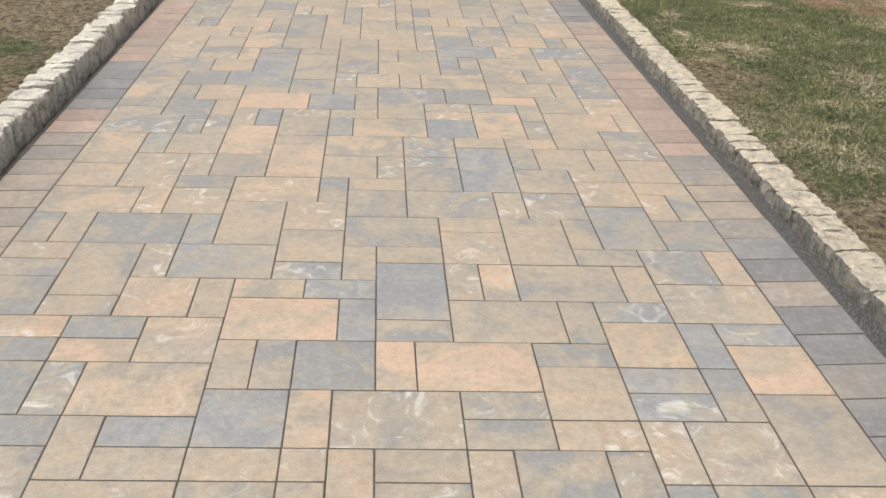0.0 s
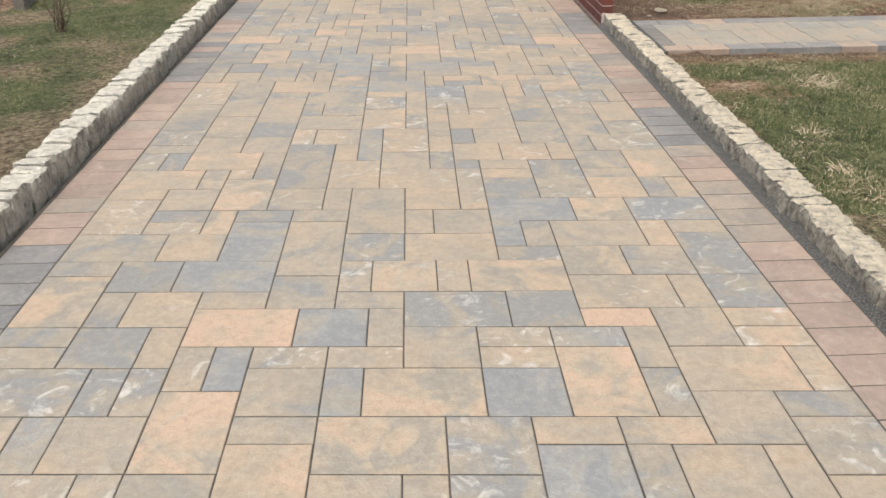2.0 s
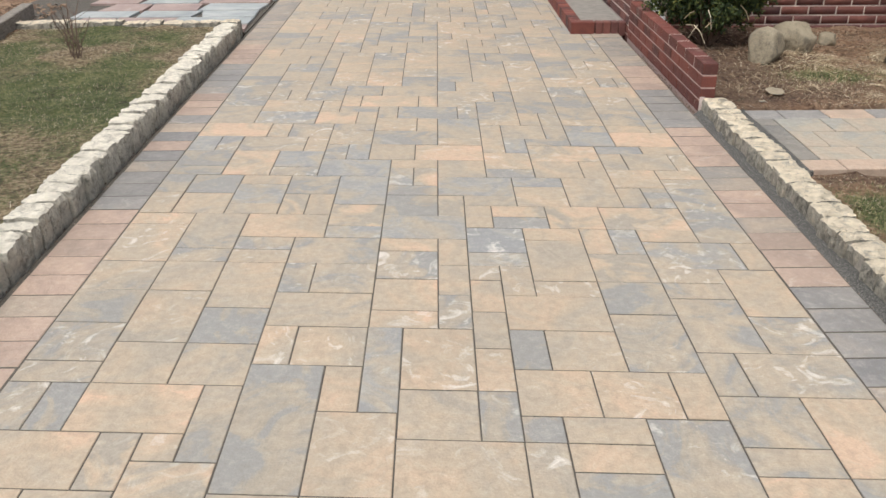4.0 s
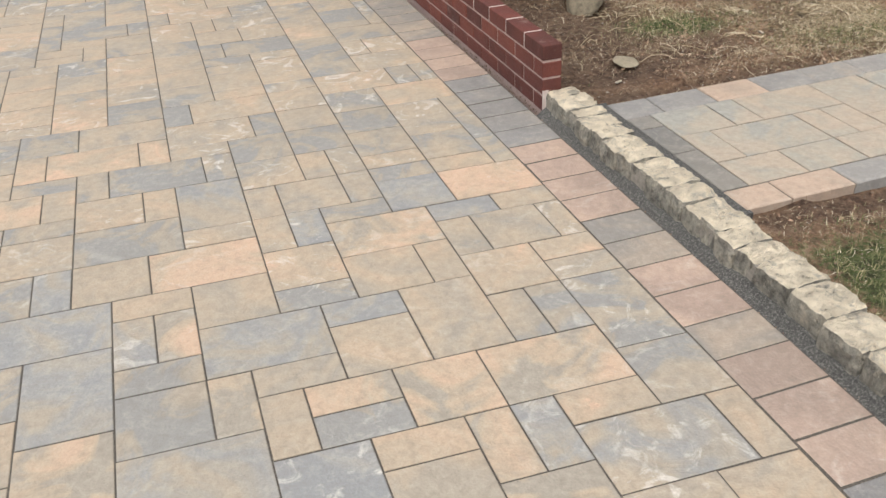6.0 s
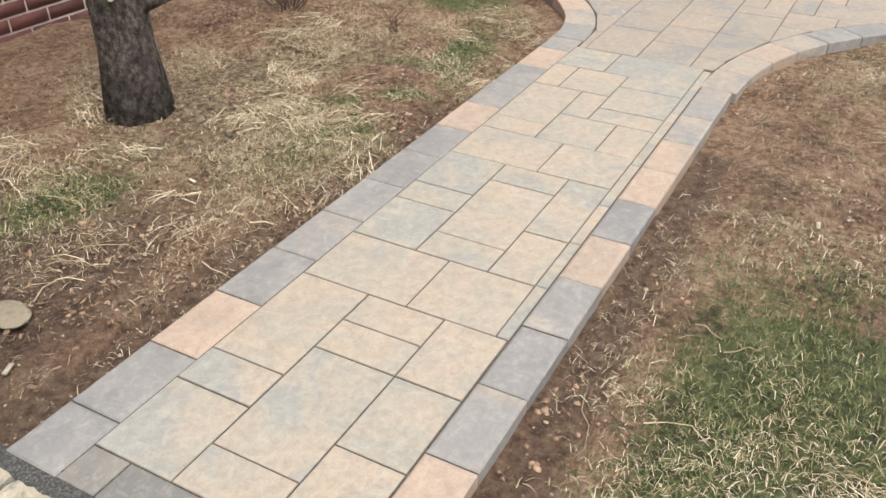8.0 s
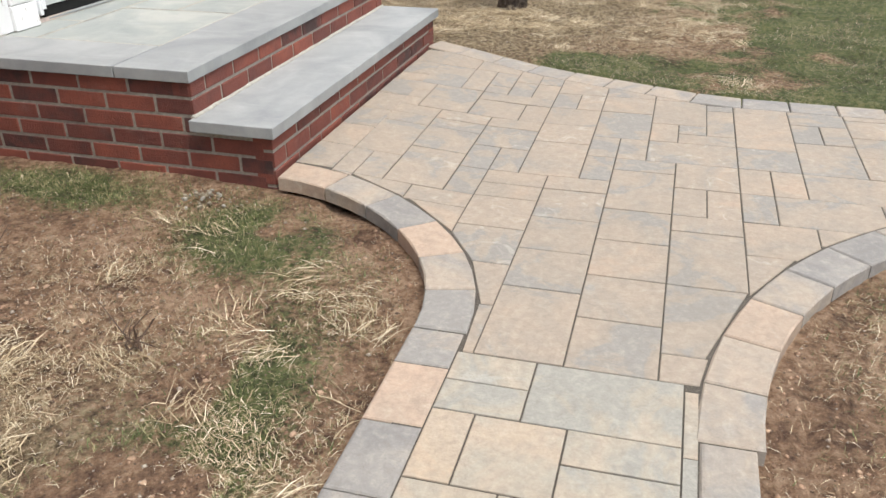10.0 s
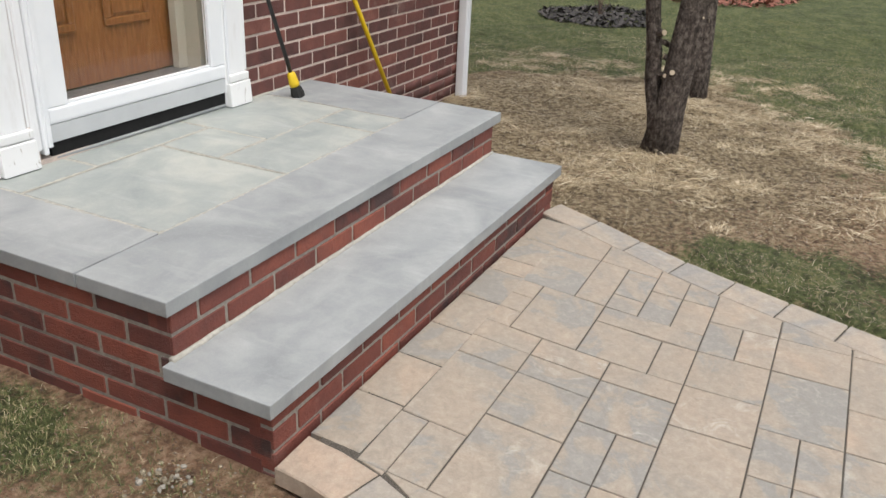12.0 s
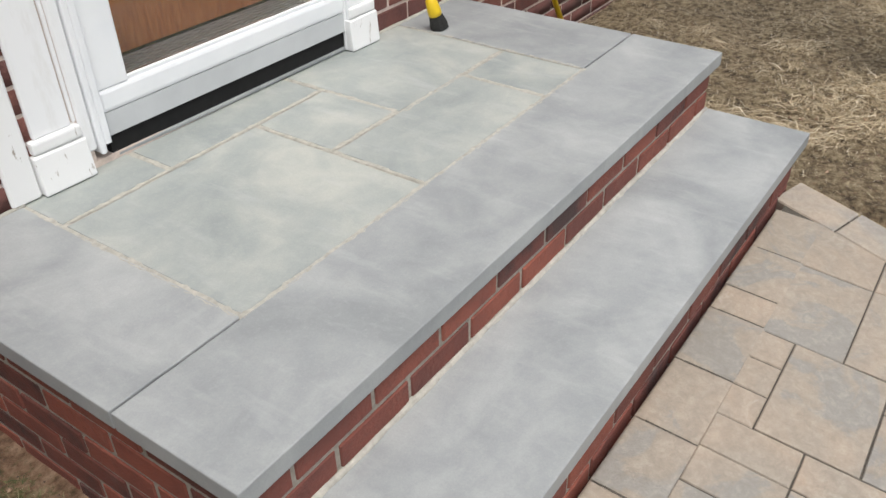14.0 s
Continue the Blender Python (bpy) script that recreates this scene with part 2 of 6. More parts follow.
M_METAL = plain("ribbed_aluminium", (0.28, 0.27, 0.26), (0.4, 0.39, 0.37), 40, 0.45, 0.2, 0.002, 0.7)
M_YELLOW = plain("yellow_enamel", (0.72, 0.48, 0.01), (0.8, 0.56, 0.02), 10, 0.35, 0.05)
M_BLACKPOLE = plain("black_enamel", (0.012, 0.012, 0.012), (0.03, 0.03, 0.03), 20, 0.4, 0.1)
M_BRISTLE = plain("black_bristle", (0.01, 0.01, 0.01), (0.03, 0.03, 0.028), 200, 0.9, 0.8, 0.004)
M_JAMB = plain("beige_jamb", (0.42, 0.38, 0.31), (0.5, 0.46, 0.38), 6, 0.5, 0.05)
M_ROOF = plain("roof_shingle", (0.06, 0.06, 0.06), (0.1, 0.1, 0.1), 8)

k = Nodes("oak_door", 0.4)
g = k.noise(14, 6, 0.6, k.stretch((6, 6, 0.7)), 0.7)
M_WOOD = k.done(k.ramp(g, [(0.3, (0.19, 0.066, 0.018)), (0.55, (0.30, 0.115, 0.033)), (0.75, (0.37, 0.155, 0.05))]), g, 0.25, 0.002)

k = Nodes("weathered_timber", 0.85)
g = k.noise(20, 5, 0.6, k.stretch((4, 0.6, 4)))
M_TIMBER = k.done(k.ramp(g, [(0.3, (0.13, 0.11, 0.09)), (0.7, (0.3, 0.27, 0.23))]), g, 0.5, 0.005)

k = Nodes("bark", 0.92)
a, b = k.noise(34, 6, 0.8, k.stretch((1, 1, 0.7))), k.noise(70, 5, 0.8)
col = k.ramp(a, [(0.38, (0.035, 0.026, 0.021)), (0.5, (0.125, 0.097, 0.08)), (0.62, (0.30, 0.25, 0.21))])
M_BARK = k.done(k.mix(k.span(b, 0.62, 0.75, 0, 0.5), col, (0.28, 0.26, 0.23)), k.math("ADD", a, b), 1.0, 0.035)
M_CUT = plain("cut_wood", (0.4, 0.32, 0.22), (0.55, 0.46, 0.34), 40)
M_TWIG = plain("dry_twig", (0.085, 0.05, 0.035), (0.16, 0.11, 0.075), 40)

k = Nodes("storm_glass", 0.0)
k.b.inputs["Transmission Weight"].default_value = 1.0
k.b.inputs["IOR"].default_value = 1.45
M_GLASS = k.done((0.95, 0.97, 0.97))

# ground: bare soil, thatch, turf and damp bed soil, told apart by the weights that the mesh carries
k = Nodes("ground", 0.97)
at = k.t.nodes.new("ShaderNodeAttribute")
at.attribute_name = "cover"
sep = k.t.nodes.new("ShaderNodeSeparateColor")
k.t.links.new(at.outputs["Color"], sep.inputs[0])
n1, n2, n3 = k.noise(3.5, 6, 0.65), k.noise(28, 5, 0.7), k.noise(130, 4, 0.75)
soil = k.ramp(k.math("ADD", k.math("MULTIPLY", n1, 0.5), k.math("MULTIPLY", n2, 0.5)), [(0.38, (0.13, 0.07, 0.041)), (0.5, (0.36, 0.218, 0.13)), (0.6, (0.56, 0.38, 0.25))])
soil = k.mix(k.span(n3, 0.62, 0.75, 0, 0.6), soil, (0.33, 0.27, 0.2))
soil = k.mix(k.math("MULTIPLY", k.span(k.math("ADD", sep.outputs[2], k.span(n1, 0.3, 0.7, -0.3, 0.3)), 0.25, 0.75), 0.75), soil, k.ramp(n2, [(0.36, (0.05, 0.03, 0.02)), (0.62, (0.17, 0.105, 0.068))]))
thatch = k.ramp(n2, [(0.36, (0.085, 0.06, 0.034)), (0.5, (0.28, 0.21, 0.12)), (0.64, (0.50, 0.40, 0.25))])
turf = k.ramp(k.math("ADD", k.math("MULTIPLY", n1, 0.4), k.math("MULTIPLY", n2, 0.6)), [(0.38, (0.045, 0.056, 0.017)), (0.52, (0.118, 0.145, 0.046)), (0.62, (0.225, 0.222, 0.088))])
rag = k.span(k.noise(45, 5, 0.7), 0.3, 0.7, -0.3, 0.3)
thatch_w, turf_wt = (k.span(k.math("ADD", sep.outputs[i], rag), 0.3, 0.7) for i in (0, 1))
col = k.mix(turf_wt, k.mix(thatch_w, soil, thatch), turf)
n4 = k.noise(75, 5, 0.8)
col = k.mix(k.span(n4, 0.47, 0.3, 0, 0.55), col, (0.035, 0.022, 0.013))
col = k.mix(k.span(n3, 0.58, 0.72, 0, 0.5), col, (0.42, 0.34, 0.24))
M_GROUND = k.done(col, k.math("ADD", n2, k.math("ADD", k.math("MULTIPLY", n3, 0.5), k.math("MULTIPLY", n4, 0.6))), 1.0, 0.04)


def blade_material(name, stops):
    k = Nodes(name, 0.7)
    return k.done(k.ramp(k.piece(), stops))


M_GRASS = blade_material("grass_blade", [(0.0, (0.065, 0.10, 0.028)), (0.4, (0.14, 0.165, 0.056)), (0.72, (0.235, 0.228, 0.095)), (1.0, (0.42, 0.36, 0.2))])
M_STRAW = blade_material("dead_grass", [(0.0, (0.18, 0.125, 0.075)), (0.35, (0.42, 0.325, 0.195)), (0.75, (0.62, 0.51, 0.34)), (1.0, (0.82, 0.73, 0.55))])
M_NEEDLE = blade_material("evergreen_spray", [(0.0, (0.012, 0.025, 0.008)), (0.5, (0.035, 0.06, 0.015)), (0.85, (0.09, 0.115, 0.025)), (1.0, (0.2, 0.2, 0.05))])
M_PEBBLE = blade_material("pebble", [(0.0, (0.12, 0.075, 0.05)), (0.75, (0.25, 0.17, 0.115)), (1.0, (0.42, 0.36, 0.29))])
M_CLOD = blade_material("soil_clod", [(0.0, (0.15, 0.085, 0.052)), (0.5, (0.29, 0.175, 0.108)), (1.0, (0.44, 0.30, 0.2))])
M_LEAF = blade_material("fallen_leaf", [(0.0, (0.09, 0.05, 0.03)), (0.6, (0.19, 0.12, 0.07)), (1.0, (0.3, 0.2, 0.12))])
M_MULCH = blade_material("dark_mulch", [(0.0, (0.02, 0.018, 0.016)), (1.0, (0.07, 0.06, 0.055))])
M_REDMULCH = blade_material("red_mulch", [(0.0, (0.16, 0.05, 0.03)), (1.0, (0.3, 0.12, 0.08))])


# ---------------------------------------------------------------- helpers for meshes
def mesh_of(name, bm, material, smooth=False):
    me = bpy.data.meshes.new(name)
    bm.normal_update()
    bm.to_mesh(me)
    bm.free()
    me.materials.append(material)
    if smooth:
        for p in me.polygons:
            p.use_smooth = True
    return me


def part(name, bm, material, parent, label="", smooth=False, at=None):
    ob = new(name, mesh_of(name, bm, material, smooth))
    ob.parent = parent
    if at is not None:
        ob.matrix_basis = at
    return tagged(ob, label)


def thing(name, label, category, at=None, group="", kind=""):
    ob = new(name)
    ob.empty_display_size = 0.1
    if at is not None:
        ob.matrix_basis = at
    return tagged(ob, label, category, group, kind)


def box(bm, x0, x1, y0, y1, z0, z1, bevel=0.0, seg=1):
    vs = [bm.verts.new((x, y, z)) for z in (z0, z1) for y in (y0, y1) for x in (x0, x1)]
    fs = [bm.faces.new([vs[i] for i in q]) for q in ((0, 2, 3, 1), (4, 5, 7, 6), (0, 1, 5, 4), (1, 3, 7, 5), (3, 2, 6, 7), (2, 0, 4, 6))]
    if bevel:
        es = list({e for f in fs for e in f.edges})
        bmesh.ops.bevel(bm, geom=es, offset=bevel, segments=seg, affect="EDGES", profile=0.6)
    return bm


def boxed(*a, **kw):
    return box(bmesh.new(), *a, **kw)


def tube(bm, points, radii, sides=8, rough=0.0, cap=True):
    """A round stick along points."""
    rings = []
    for i, (p, r) in enumerate(zip(points, radii)):
        p = Vector(p)
        d = Vector(points[min(i + 1, len(points) - 1)]) - Vector(points[max(i - 1, 0)])
        d.normalize()
        u = d.orthogonal().normalized()
        w = d.cross(u)
        ring = []
        for j in range(sides):
            a = 2 * math.pi * j / sides
            rr = r * (1 + rough * (noise.noise(Vector((p.x * 9 + math.cos(a) * 1.7, p.y * 9 + math.sin(a) * 1.7, p.z * 7)))))
            ring.append(bm.verts.new(p + u * (math.cos(a) * rr) + w * (math.sin(a) * rr)))
        rings.append(ring)
    for a, b in zip(rings, rings[1:]):
        for j in range(sides):
            bm.faces.new((a[j], a[(j + 1) % sides], b[(j + 1) % sides], b[j]))
    if cap:
        bm.faces.new(list(reversed(rings[0])))
        bm.faces.new(rings[-1])
    return bm


def from_arrays(name, verts, faces_n, count, material, kind="stuff", label="", category=""):
    """One mesh of count alike islands: verts (count*m, 3), faces_n a list of index tuples within an island."""
    m = len(verts) // count
    me = bpy.data.meshes.new(name)
    loops, starts, totals = [], [], []
    base = np.arange(count)[:, None] * m
    per = np.concatenate([np.array(f) for f in faces_n])
    allv = (base + per[None]).ravel()
    sizes = np.array([len(f) for f in faces_n])
    st = np.concatenate([[0], np.cumsum(sizes)[:-1]])
    starts = (np.arange(count)[:, None] * len(per) + st[None]).ravel()
    totals = np.tile(sizes, count)
    me.vertices.add(len(verts))
    me.vertices.foreach_set("co", np.asarray(verts, np.float32).ravel())
    me.loops.add(len(allv))
    me.loops.foreach_set("vertex_index", allv.astype(np.int32))
    me.polygons.add(len(starts))
    me.polygons.foreach_set("loop_start", starts.astype(np.int32))
    me.polygons.foreach_set("loop_total", totals.astype(np.int32))
    me.update(calc_edges=True)
    me.materials.append(material)
    return tagged(new(name, me), label, category, "", kind)


rng = np.random.default_rng(7)


def lattice(seed):
    return np.random.default_rng(seed).random((128, 128))


LAT = [lattice(s) for s in range(6)]


def vnoise(x, y, scale, seed=0):
    """Smooth noise of 0 to 1 over the plan."""
    x, y = np.asarray(x, float) / scale + 50 + seed * 7.3, np.asarray(y, float) / scale + 50 + seed * 3.1
    i, j = np.floor(x).astype(int), np.floor(y).astype(int)
    u, v = x - i, y - j
    u, v = u * u * (3 - 2 * u), v * v * (3 - 2 * v)
    g = LAT[seed % 6]
    a, b, c, d = g[i % 128, j % 128], g[(i + 1) % 128, j % 128], g[i % 128, (j + 1) % 128], g[(i + 1) % 128, (j + 1) % 128]
    return (a * (1 - u) + b * u) * (1 - v) + (c * (1 - u) + d * u) * v


def fbm(x, y, scale, seed=0):
    return (vnoise(x, y, scale, seed) * 0.55 + vnoise(x, y, scale / 2.3, seed + 1) * 0.3 + vnoise(x, y, scale / 5.1, seed + 2) * 0.15)


def ramp01(x, a, b):
    t = np.clip((np.asarray(x, float) - a) / (b - a), 0, 1)
    return t * t * (3 - 2 * t)


# ---------------------------------------------------------------- the plan, in metres
U = 0.127                                # half a square paver
DRIVE_L, DRIVE_R = -1.324, 1.470         # the field of the driveway
BORDER = 0.25
DRIVE_Y0, DRIVE_Y1 = -2.3, 15.5
CURB_R0, CURB_R1, CURB_END = 1.760, 1.916, 8.56
CURB_L0, CURB_L1, CURB_LEND = -1.61, -1.775, 10.93
WALK_X0 = 1.965
WALK_N0, WALK_N1 = 7.385, 7.555          # near border of the walkway
WALK_F0, WALK_F1 = 8.215, 8.385          # far border
ARC_A = (5.28, 9.24, 0.86)               # lawn corner by the stoop
ARC_B = (4.95, 5.70, 1.665)              # lawn corner across from it
EDGE_W = 0.17
STEP_Y, LAND_Y, HOUSE_Y = 9.262, 9.612, 10.77
HOUSE_X0, HOUSE_X1 = 1.78, 10.56


def far_edge(y):
    """The patio's far edge, x at y."""
    y = np.asarray(y, float)
    return np.where(y > 7.45, 7.90 + (y - 7.45) * 0.365, 7.90 - (7.45 - y) * 0.04)


def paved_z(x, y):
    """Height of the walkway's and the patio's face."""
    return 0.083 + 0.062 * ramp01(y, 8.3, 9.35) * ramp01(x, 4.6, 5.9)


def on_patio(x, y, grow=0.0):
    """Whether a place lies on the walkway or the patio."""
    x, y = np.asarray(x, float), np.asarray(y, float)
    walk_ = (x > WALK_X0 - grow) & (x < 5.6) & (y > WALK_N0 - grow) & (y < WALK_F1 + grow)
    a = np.hypot(x - ARC_A[0], y - ARC_A[1]) > ARC_A[2] - grow
    b = np.hypot(x - ARC_B[0], y - ARC_B[1]) > ARC_B[2] - grow
    big = (x < far_edge(y) + grow) & (y < STEP_Y + grow)
    right = big & (x > ARC_A[0]) & (y > 7.3) & a & ((x > ARC_B[0]) & b)
    low = big & (y <= 7.3) & (x > ARC_B[0]) & b & ((y > ARC_B[1]) | (x > ARC_B[0] + ARC_B[2] - grow))
    return walk_ | right | low


# ---------------------------------------------------------------- ground
def cover(x, y):
    """Weights of thatch and turf; what is left is bare soil."""
    x, y = np.asarray(x, float), np.asarray(y, float)
    p, q = fbm(x, y, 1.1, 1), fbm(x, y, 0.45, 3)
    turf, thatch = np.zeros_like(x), np.zeros_like(x)
    left = x < -1.6
    turf = np.where(left, ramp01(p, 0.3, 0.62) * 0.95, turf)
    thatch = np.where(left, 0.75, thatch)
    south = (x > 1.8) & (y < 7.9) & (x < 7.5)
    trench = ramp01(7.40 - y, 0.05, 0.3 + 0.4 * p) * (1 - 0.75 * ramp01(x, 2.9, 4.2) * ramp01(y, 4.8, 6.2))
    turf = np.where(south, ramp01(q * 0.5 + p * 0.5 + 0.13 * (1 - ramp01(x, 2.9, 3.8)), 0.33, 0.54) * trench * ramp01(x + 0.3 * q, 1.95, 2.2), turf)
    thatch = np.where(south, 0.08 + 0.6 * ramp01(q, 0.38, 0.58) * np.clip(trench + 0.2, 0, 1) * (0.75 + 0.25 * ramp01(x, 2.8, 3.8)), thatch)
    olive = south & (y < 4.6)
    turf = np.where(olive, turf * (0.35 + 0.5 * ramp01(p, 0.42, 0.62)), turf)
    thatch = np.where(olive, 0.8, thatch)
    north = (x > 1.8) & (y >= 7.9) & (x < 6.3)
    pile = np.exp(-(((x - 3.95) / 0.85) ** 2 + ((y - 9.3) / 0.7) ** 2)) + 0.2 * np.exp(-(((x - 2.75) / 0.5) ** 2 + ((y - 9.9) / 0.5) ** 2))
    tuft = np.exp(-(((x - 4.4) / 0.9) ** 2 + ((y - 8.75) / 0.22) ** 2)) + np.exp(-(((x - 5.75) / 0.3) ** 2 + ((y - 9.15) / 0.3) ** 2)) + 0.8 * np.exp(-(((x - 2.9) / 0.3) ** 2 + ((y - 9.25) / 0.2) ** 2)) + 0.8 * np.exp(-(((x - 5.95) / 0.2) ** 2 + ((y - 10.2) / 0.5) ** 2))
    turf = np.where(north, np.clip(tuft * 1.3, 0, 1) * ramp01(q, 0.24, 0.46), turf)
    thatch = np.where(north, np.clip(0.1 + 0.85 * pile + 0.45 * tuft, 0, 1) * ramp01(q, 0.2, 0.5) * (1 - 0.8 * ramp01(x, 5.3, 5.7)), thatch)
    east = x >= 7.5
    dry = np.exp(-(((x - 10.4) / 1.8) ** 2 + ((y - 9.5) / 1.35) ** 2))
    turf = np.where(east, ramp01(p * 0.5 + q * 0.5 - 1.15 * dry + 0.32 * ramp01(x, 10, 12.5), 0.24, 0.46), turf)
    thatch = np.where(east, 0.4 + 0.6 * np.clip(dry * 1.6, 0, 1), thatch)
    bed = (x < -3.55) & (y > 9.2)
    return np.where(bed, 0.1, thatch), np.where(bed, 0.0, turf)


def ground_z(x, y):
    x, y = np.asarray(x, float), np.asarray(y, float)
    bumpy = (fbm(x, y, 0.5, 2) - 0.5) * 0.05 + (fbm(x, y, 0.13, 4) - 0.5) * 0.036
    z = np.where(x < -1.7, 0.085, 0.055) + bumpy * ramp01(np.abs(x), 1.9, 2.2)
    z = np.where((x < -1.6) & (y > 11.02), 0.0, z)
    z = np.where(x > 8, z + 0.035 * ramp01(y, 8.0, 9.3) * (1 - ramp01(x, 9, 12)), z)
    z = np.where((x > 4.5) & (x < 6.4) & (y > 8.3), z + 0.03 * ramp01(y, 8.9, 9.6), z)
    drive = (x > -1.72) & (x < 1.86)
    z = np.where(drive, -0.09, z)
    z = np.where(on_patio(x, y, 0.14) & (x > 2.2) & (y < 9.0), z - 0.022, z)
    z = np.where(on_patio(x, y, -0.06), np.minimum(z, 0.0), z)
    return z


def axis(lo, hi, step, far):
    mid = np.arange(lo, hi + 1e-6, step)
    out = step * 1.35 ** np.arange(1, 30)
    out = np.cumsum(out)
    out = out[out < far]
    return np.concatenate([lo - out[::-1], mid, hi + out])


gx, gy = axis(-5.0, 16.5, 0.05, 700), axis(-3.0, 14.0, 0.05, 700)
GX, GY = np.meshgrid(gx, gy)
GZ = ground_z(GX, GY)
nx, ny = len(gx), len(gy)
me = bpy.data.meshes.new("ground")
me.vertices.add(nx * ny)
me.vertices.foreach_set("co", np.stack([GX, GY, GZ], -1).astype(np.float32).ravel())
ii = (np.arange(ny - 1)[:, None] * nx + np.arange(nx - 1)[None]).ravel()
quads = np.stack([ii, ii + 1, ii + nx + 1, ii + nx], -1)
me.loops.add(quads.size)
me.loops.foreach_set("vertex_index", quads.astype(np.int32).ravel())
me.polygons.add(len(quads))
me.polygons.foreach_set("loop_start", (np.arange(len(quads)) * 4).astype(np.int32))
me.polygons.foreach_set("loop_total", np.full(len(quads), 4, np.int32))
me.update(calc_edges=True)
th, tf = cover(GX.ravel(), GY.ravel())
ca = me.color_attributes.new("cover", "FLOAT_COLOR", "POINT")
damp = (1 - ramp01(GX.ravel(), 2.3, 3.6)) * ramp01(GY.ravel(), 8.4, 8.8) * (GX.ravel() > 1.8)      # dark bed by the garden wall
damp = np.maximum(damp, np.where((GX.ravel() > 1.95) & (GX.ravel() < 4.4), 0.75, 0) * np.maximum(np.exp(-((GY.ravel() - 8.45) / 0.14) ** 2), np.exp(-((GY.ravel() - 7.32) / 0.12) ** 2)))      # turned soil along the walkway
ca.data.foreach_set("color", np.stack([th, tf, damp, np.ones_like(th)], -1).astype(np.float32).ravel())
me.materials.append(M_GROUND)
for p in me.polygons:
    p.use_smooth = True
tagged(new("ground", me), "patchy winter lawn with bare soil and dead grass", "lawn", "", "structure")


# ---------------------------------------------------------------- house, stoop and garden wall: brickwork
BRICK_CACHE = {}


def brick_mesh(length, material, high, deep=0.09, edge=0.003):
    key = (round(length, 3), material.name, high)
    if key not in BRICK_CACHE:
        BRICK_CACHE[key] = mesh_of("brick", boxed(-length / 2, length / 2, 0, deep, 0, high, bevel=edge), material)
    return BRICK_CACHE[key]


def facing(ox, oy, yaw):
    """The pose of a wall's face: along it from its start, outwards to the local -y."""
    return pose(ox, oy, 0, 0, 0, yaw)


def lay_bricks(parent, face, length, z_top, courses, material, L=0.245, H=0.078, gap=0.0135, shift=0.0, holes=(), near=None, rest_name="", proud=0.0):
    """Courses of stretchers from the top down. Bricks inside near (u0, u1, z0, z1) are parts, the others are joined."""
    rest = []
    for c in range(courses):
        z0 = z_top - (c + 1) * H + gap
        u = -((c % 2) * L / 2 + shift) % L - L
        while u < length:
            a, b = max(u, 0.0), min(u + L - gap, length)
            u += L
            if b - a < 0.03:
                continue
            spans = [(a, b)]
            for h0, h1, g0, g1 in holes:
                if z0 + H > g0 + 0.02 and z0 < g1 - 0.02:
                    spans = [s for p, q in spans for s in ((p, min(q, h0)), (max(p, h1), q)) if s[1] - s[0] > 0.03]
            for p, q in spans:
                jitter = random.uniform(-0.0015, 0.0025) + proud
                m = face @ pose((p + q) / 2, -jitter, z0, 0, 0, random.uniform(-0.25, 0.25))
                me = brick_mesh(q - p, material, H - gap)
                if near is None or (near[0] <= (p + q) / 2 <= near[1] and near[2] <= z0 <= near[3]):
                    ob = new("brick", me)
                    ob.parent = parent
                    ob.matrix_basis = m
                else:
                    rest.append((q - p, m, H - gap))
    if rest:
        n = len(rest)
        corner = np.array([(x, y, z) for z in (0, 1) for y in (0, 1) for x in (-0.5, 0.5)], float)
        V = np.empty((n, 8, 3))
        for i, (ln, m, h) in enumerate(rest):
            loc = corner * (ln, 0.09, h)
            mm = np.array(m)
            V[i] = loc @ mm[:3, :3].T + mm[:3, 3]
        ob = from_arrays(rest_name or "brick_courses", V.reshape(-1, 3), [(0, 1, 5, 4), (1, 3, 7, 5), (2, 0, 4, 6), (4, 5, 7, 6), (0, 2, 3, 1)], n, material)
        ob.parent = parent


# stoop: brick base, bluestone landing and one bluestone step
def turned(px, py, degrees, dx=0.0, dz=0.0):
    """A turn about an upright line at (px, py), with a shift."""
    return pose(px + dx, py, dz, 0, 0, degrees) @ pose(-px, -py, 0)


# the stoop, the wall and the door frame each stand a little askew to the driveway
STOOP_TURN, WALL_TURN, DOOR_TURN = turned(6.16, 9.605, -0.8), turned(8.0, 10.72, -1.3), turned(8.0, 10.72, -2.4, 0.0, -0.014)
stoop = thing("front_stoop", "red brick front stoop with bluestone landing and one step", "stoop", STOOP_TURN)
SX0, SX1 = 6.18, 8.48
LAND_Z, STEP_Z, SLAB = 0.561, 0.360, 0.05
core = boxed(SX0 + 0.004, SX1 - 0.004, LAND_Y + 0.004, HOUSE_Y + 0.05, -0.1, LAND_Z - SLAB)
part("masonry_core", box(core, SX0 + 0.004, SX1 - 0.004, STEP_Y + 0.004, LAND_Y + 0.004, -0.1, STEP_Z - SLAB), M_MORTAR, stoop, "grey mortar core between the bricks")
top = LAND_Z - SLAB
lay_bricks(stoop, facing(SX0, LAND_Y, 0), SX1 - SX0, top, 2, M_BRICK, shift=0.12)
lay_bricks(stoop, facing(SX0, STEP_Y, 0), SX1 - SX0, STEP_Z - SLAB, 4, M_BRICK)
lay_bricks(stoop, facing(SX0, HOUSE_Y + 0.05, -90), HOUSE_Y + 0.05 - LAND_Y - 0.008, top, 3, M_BRICK, shift=0.07)
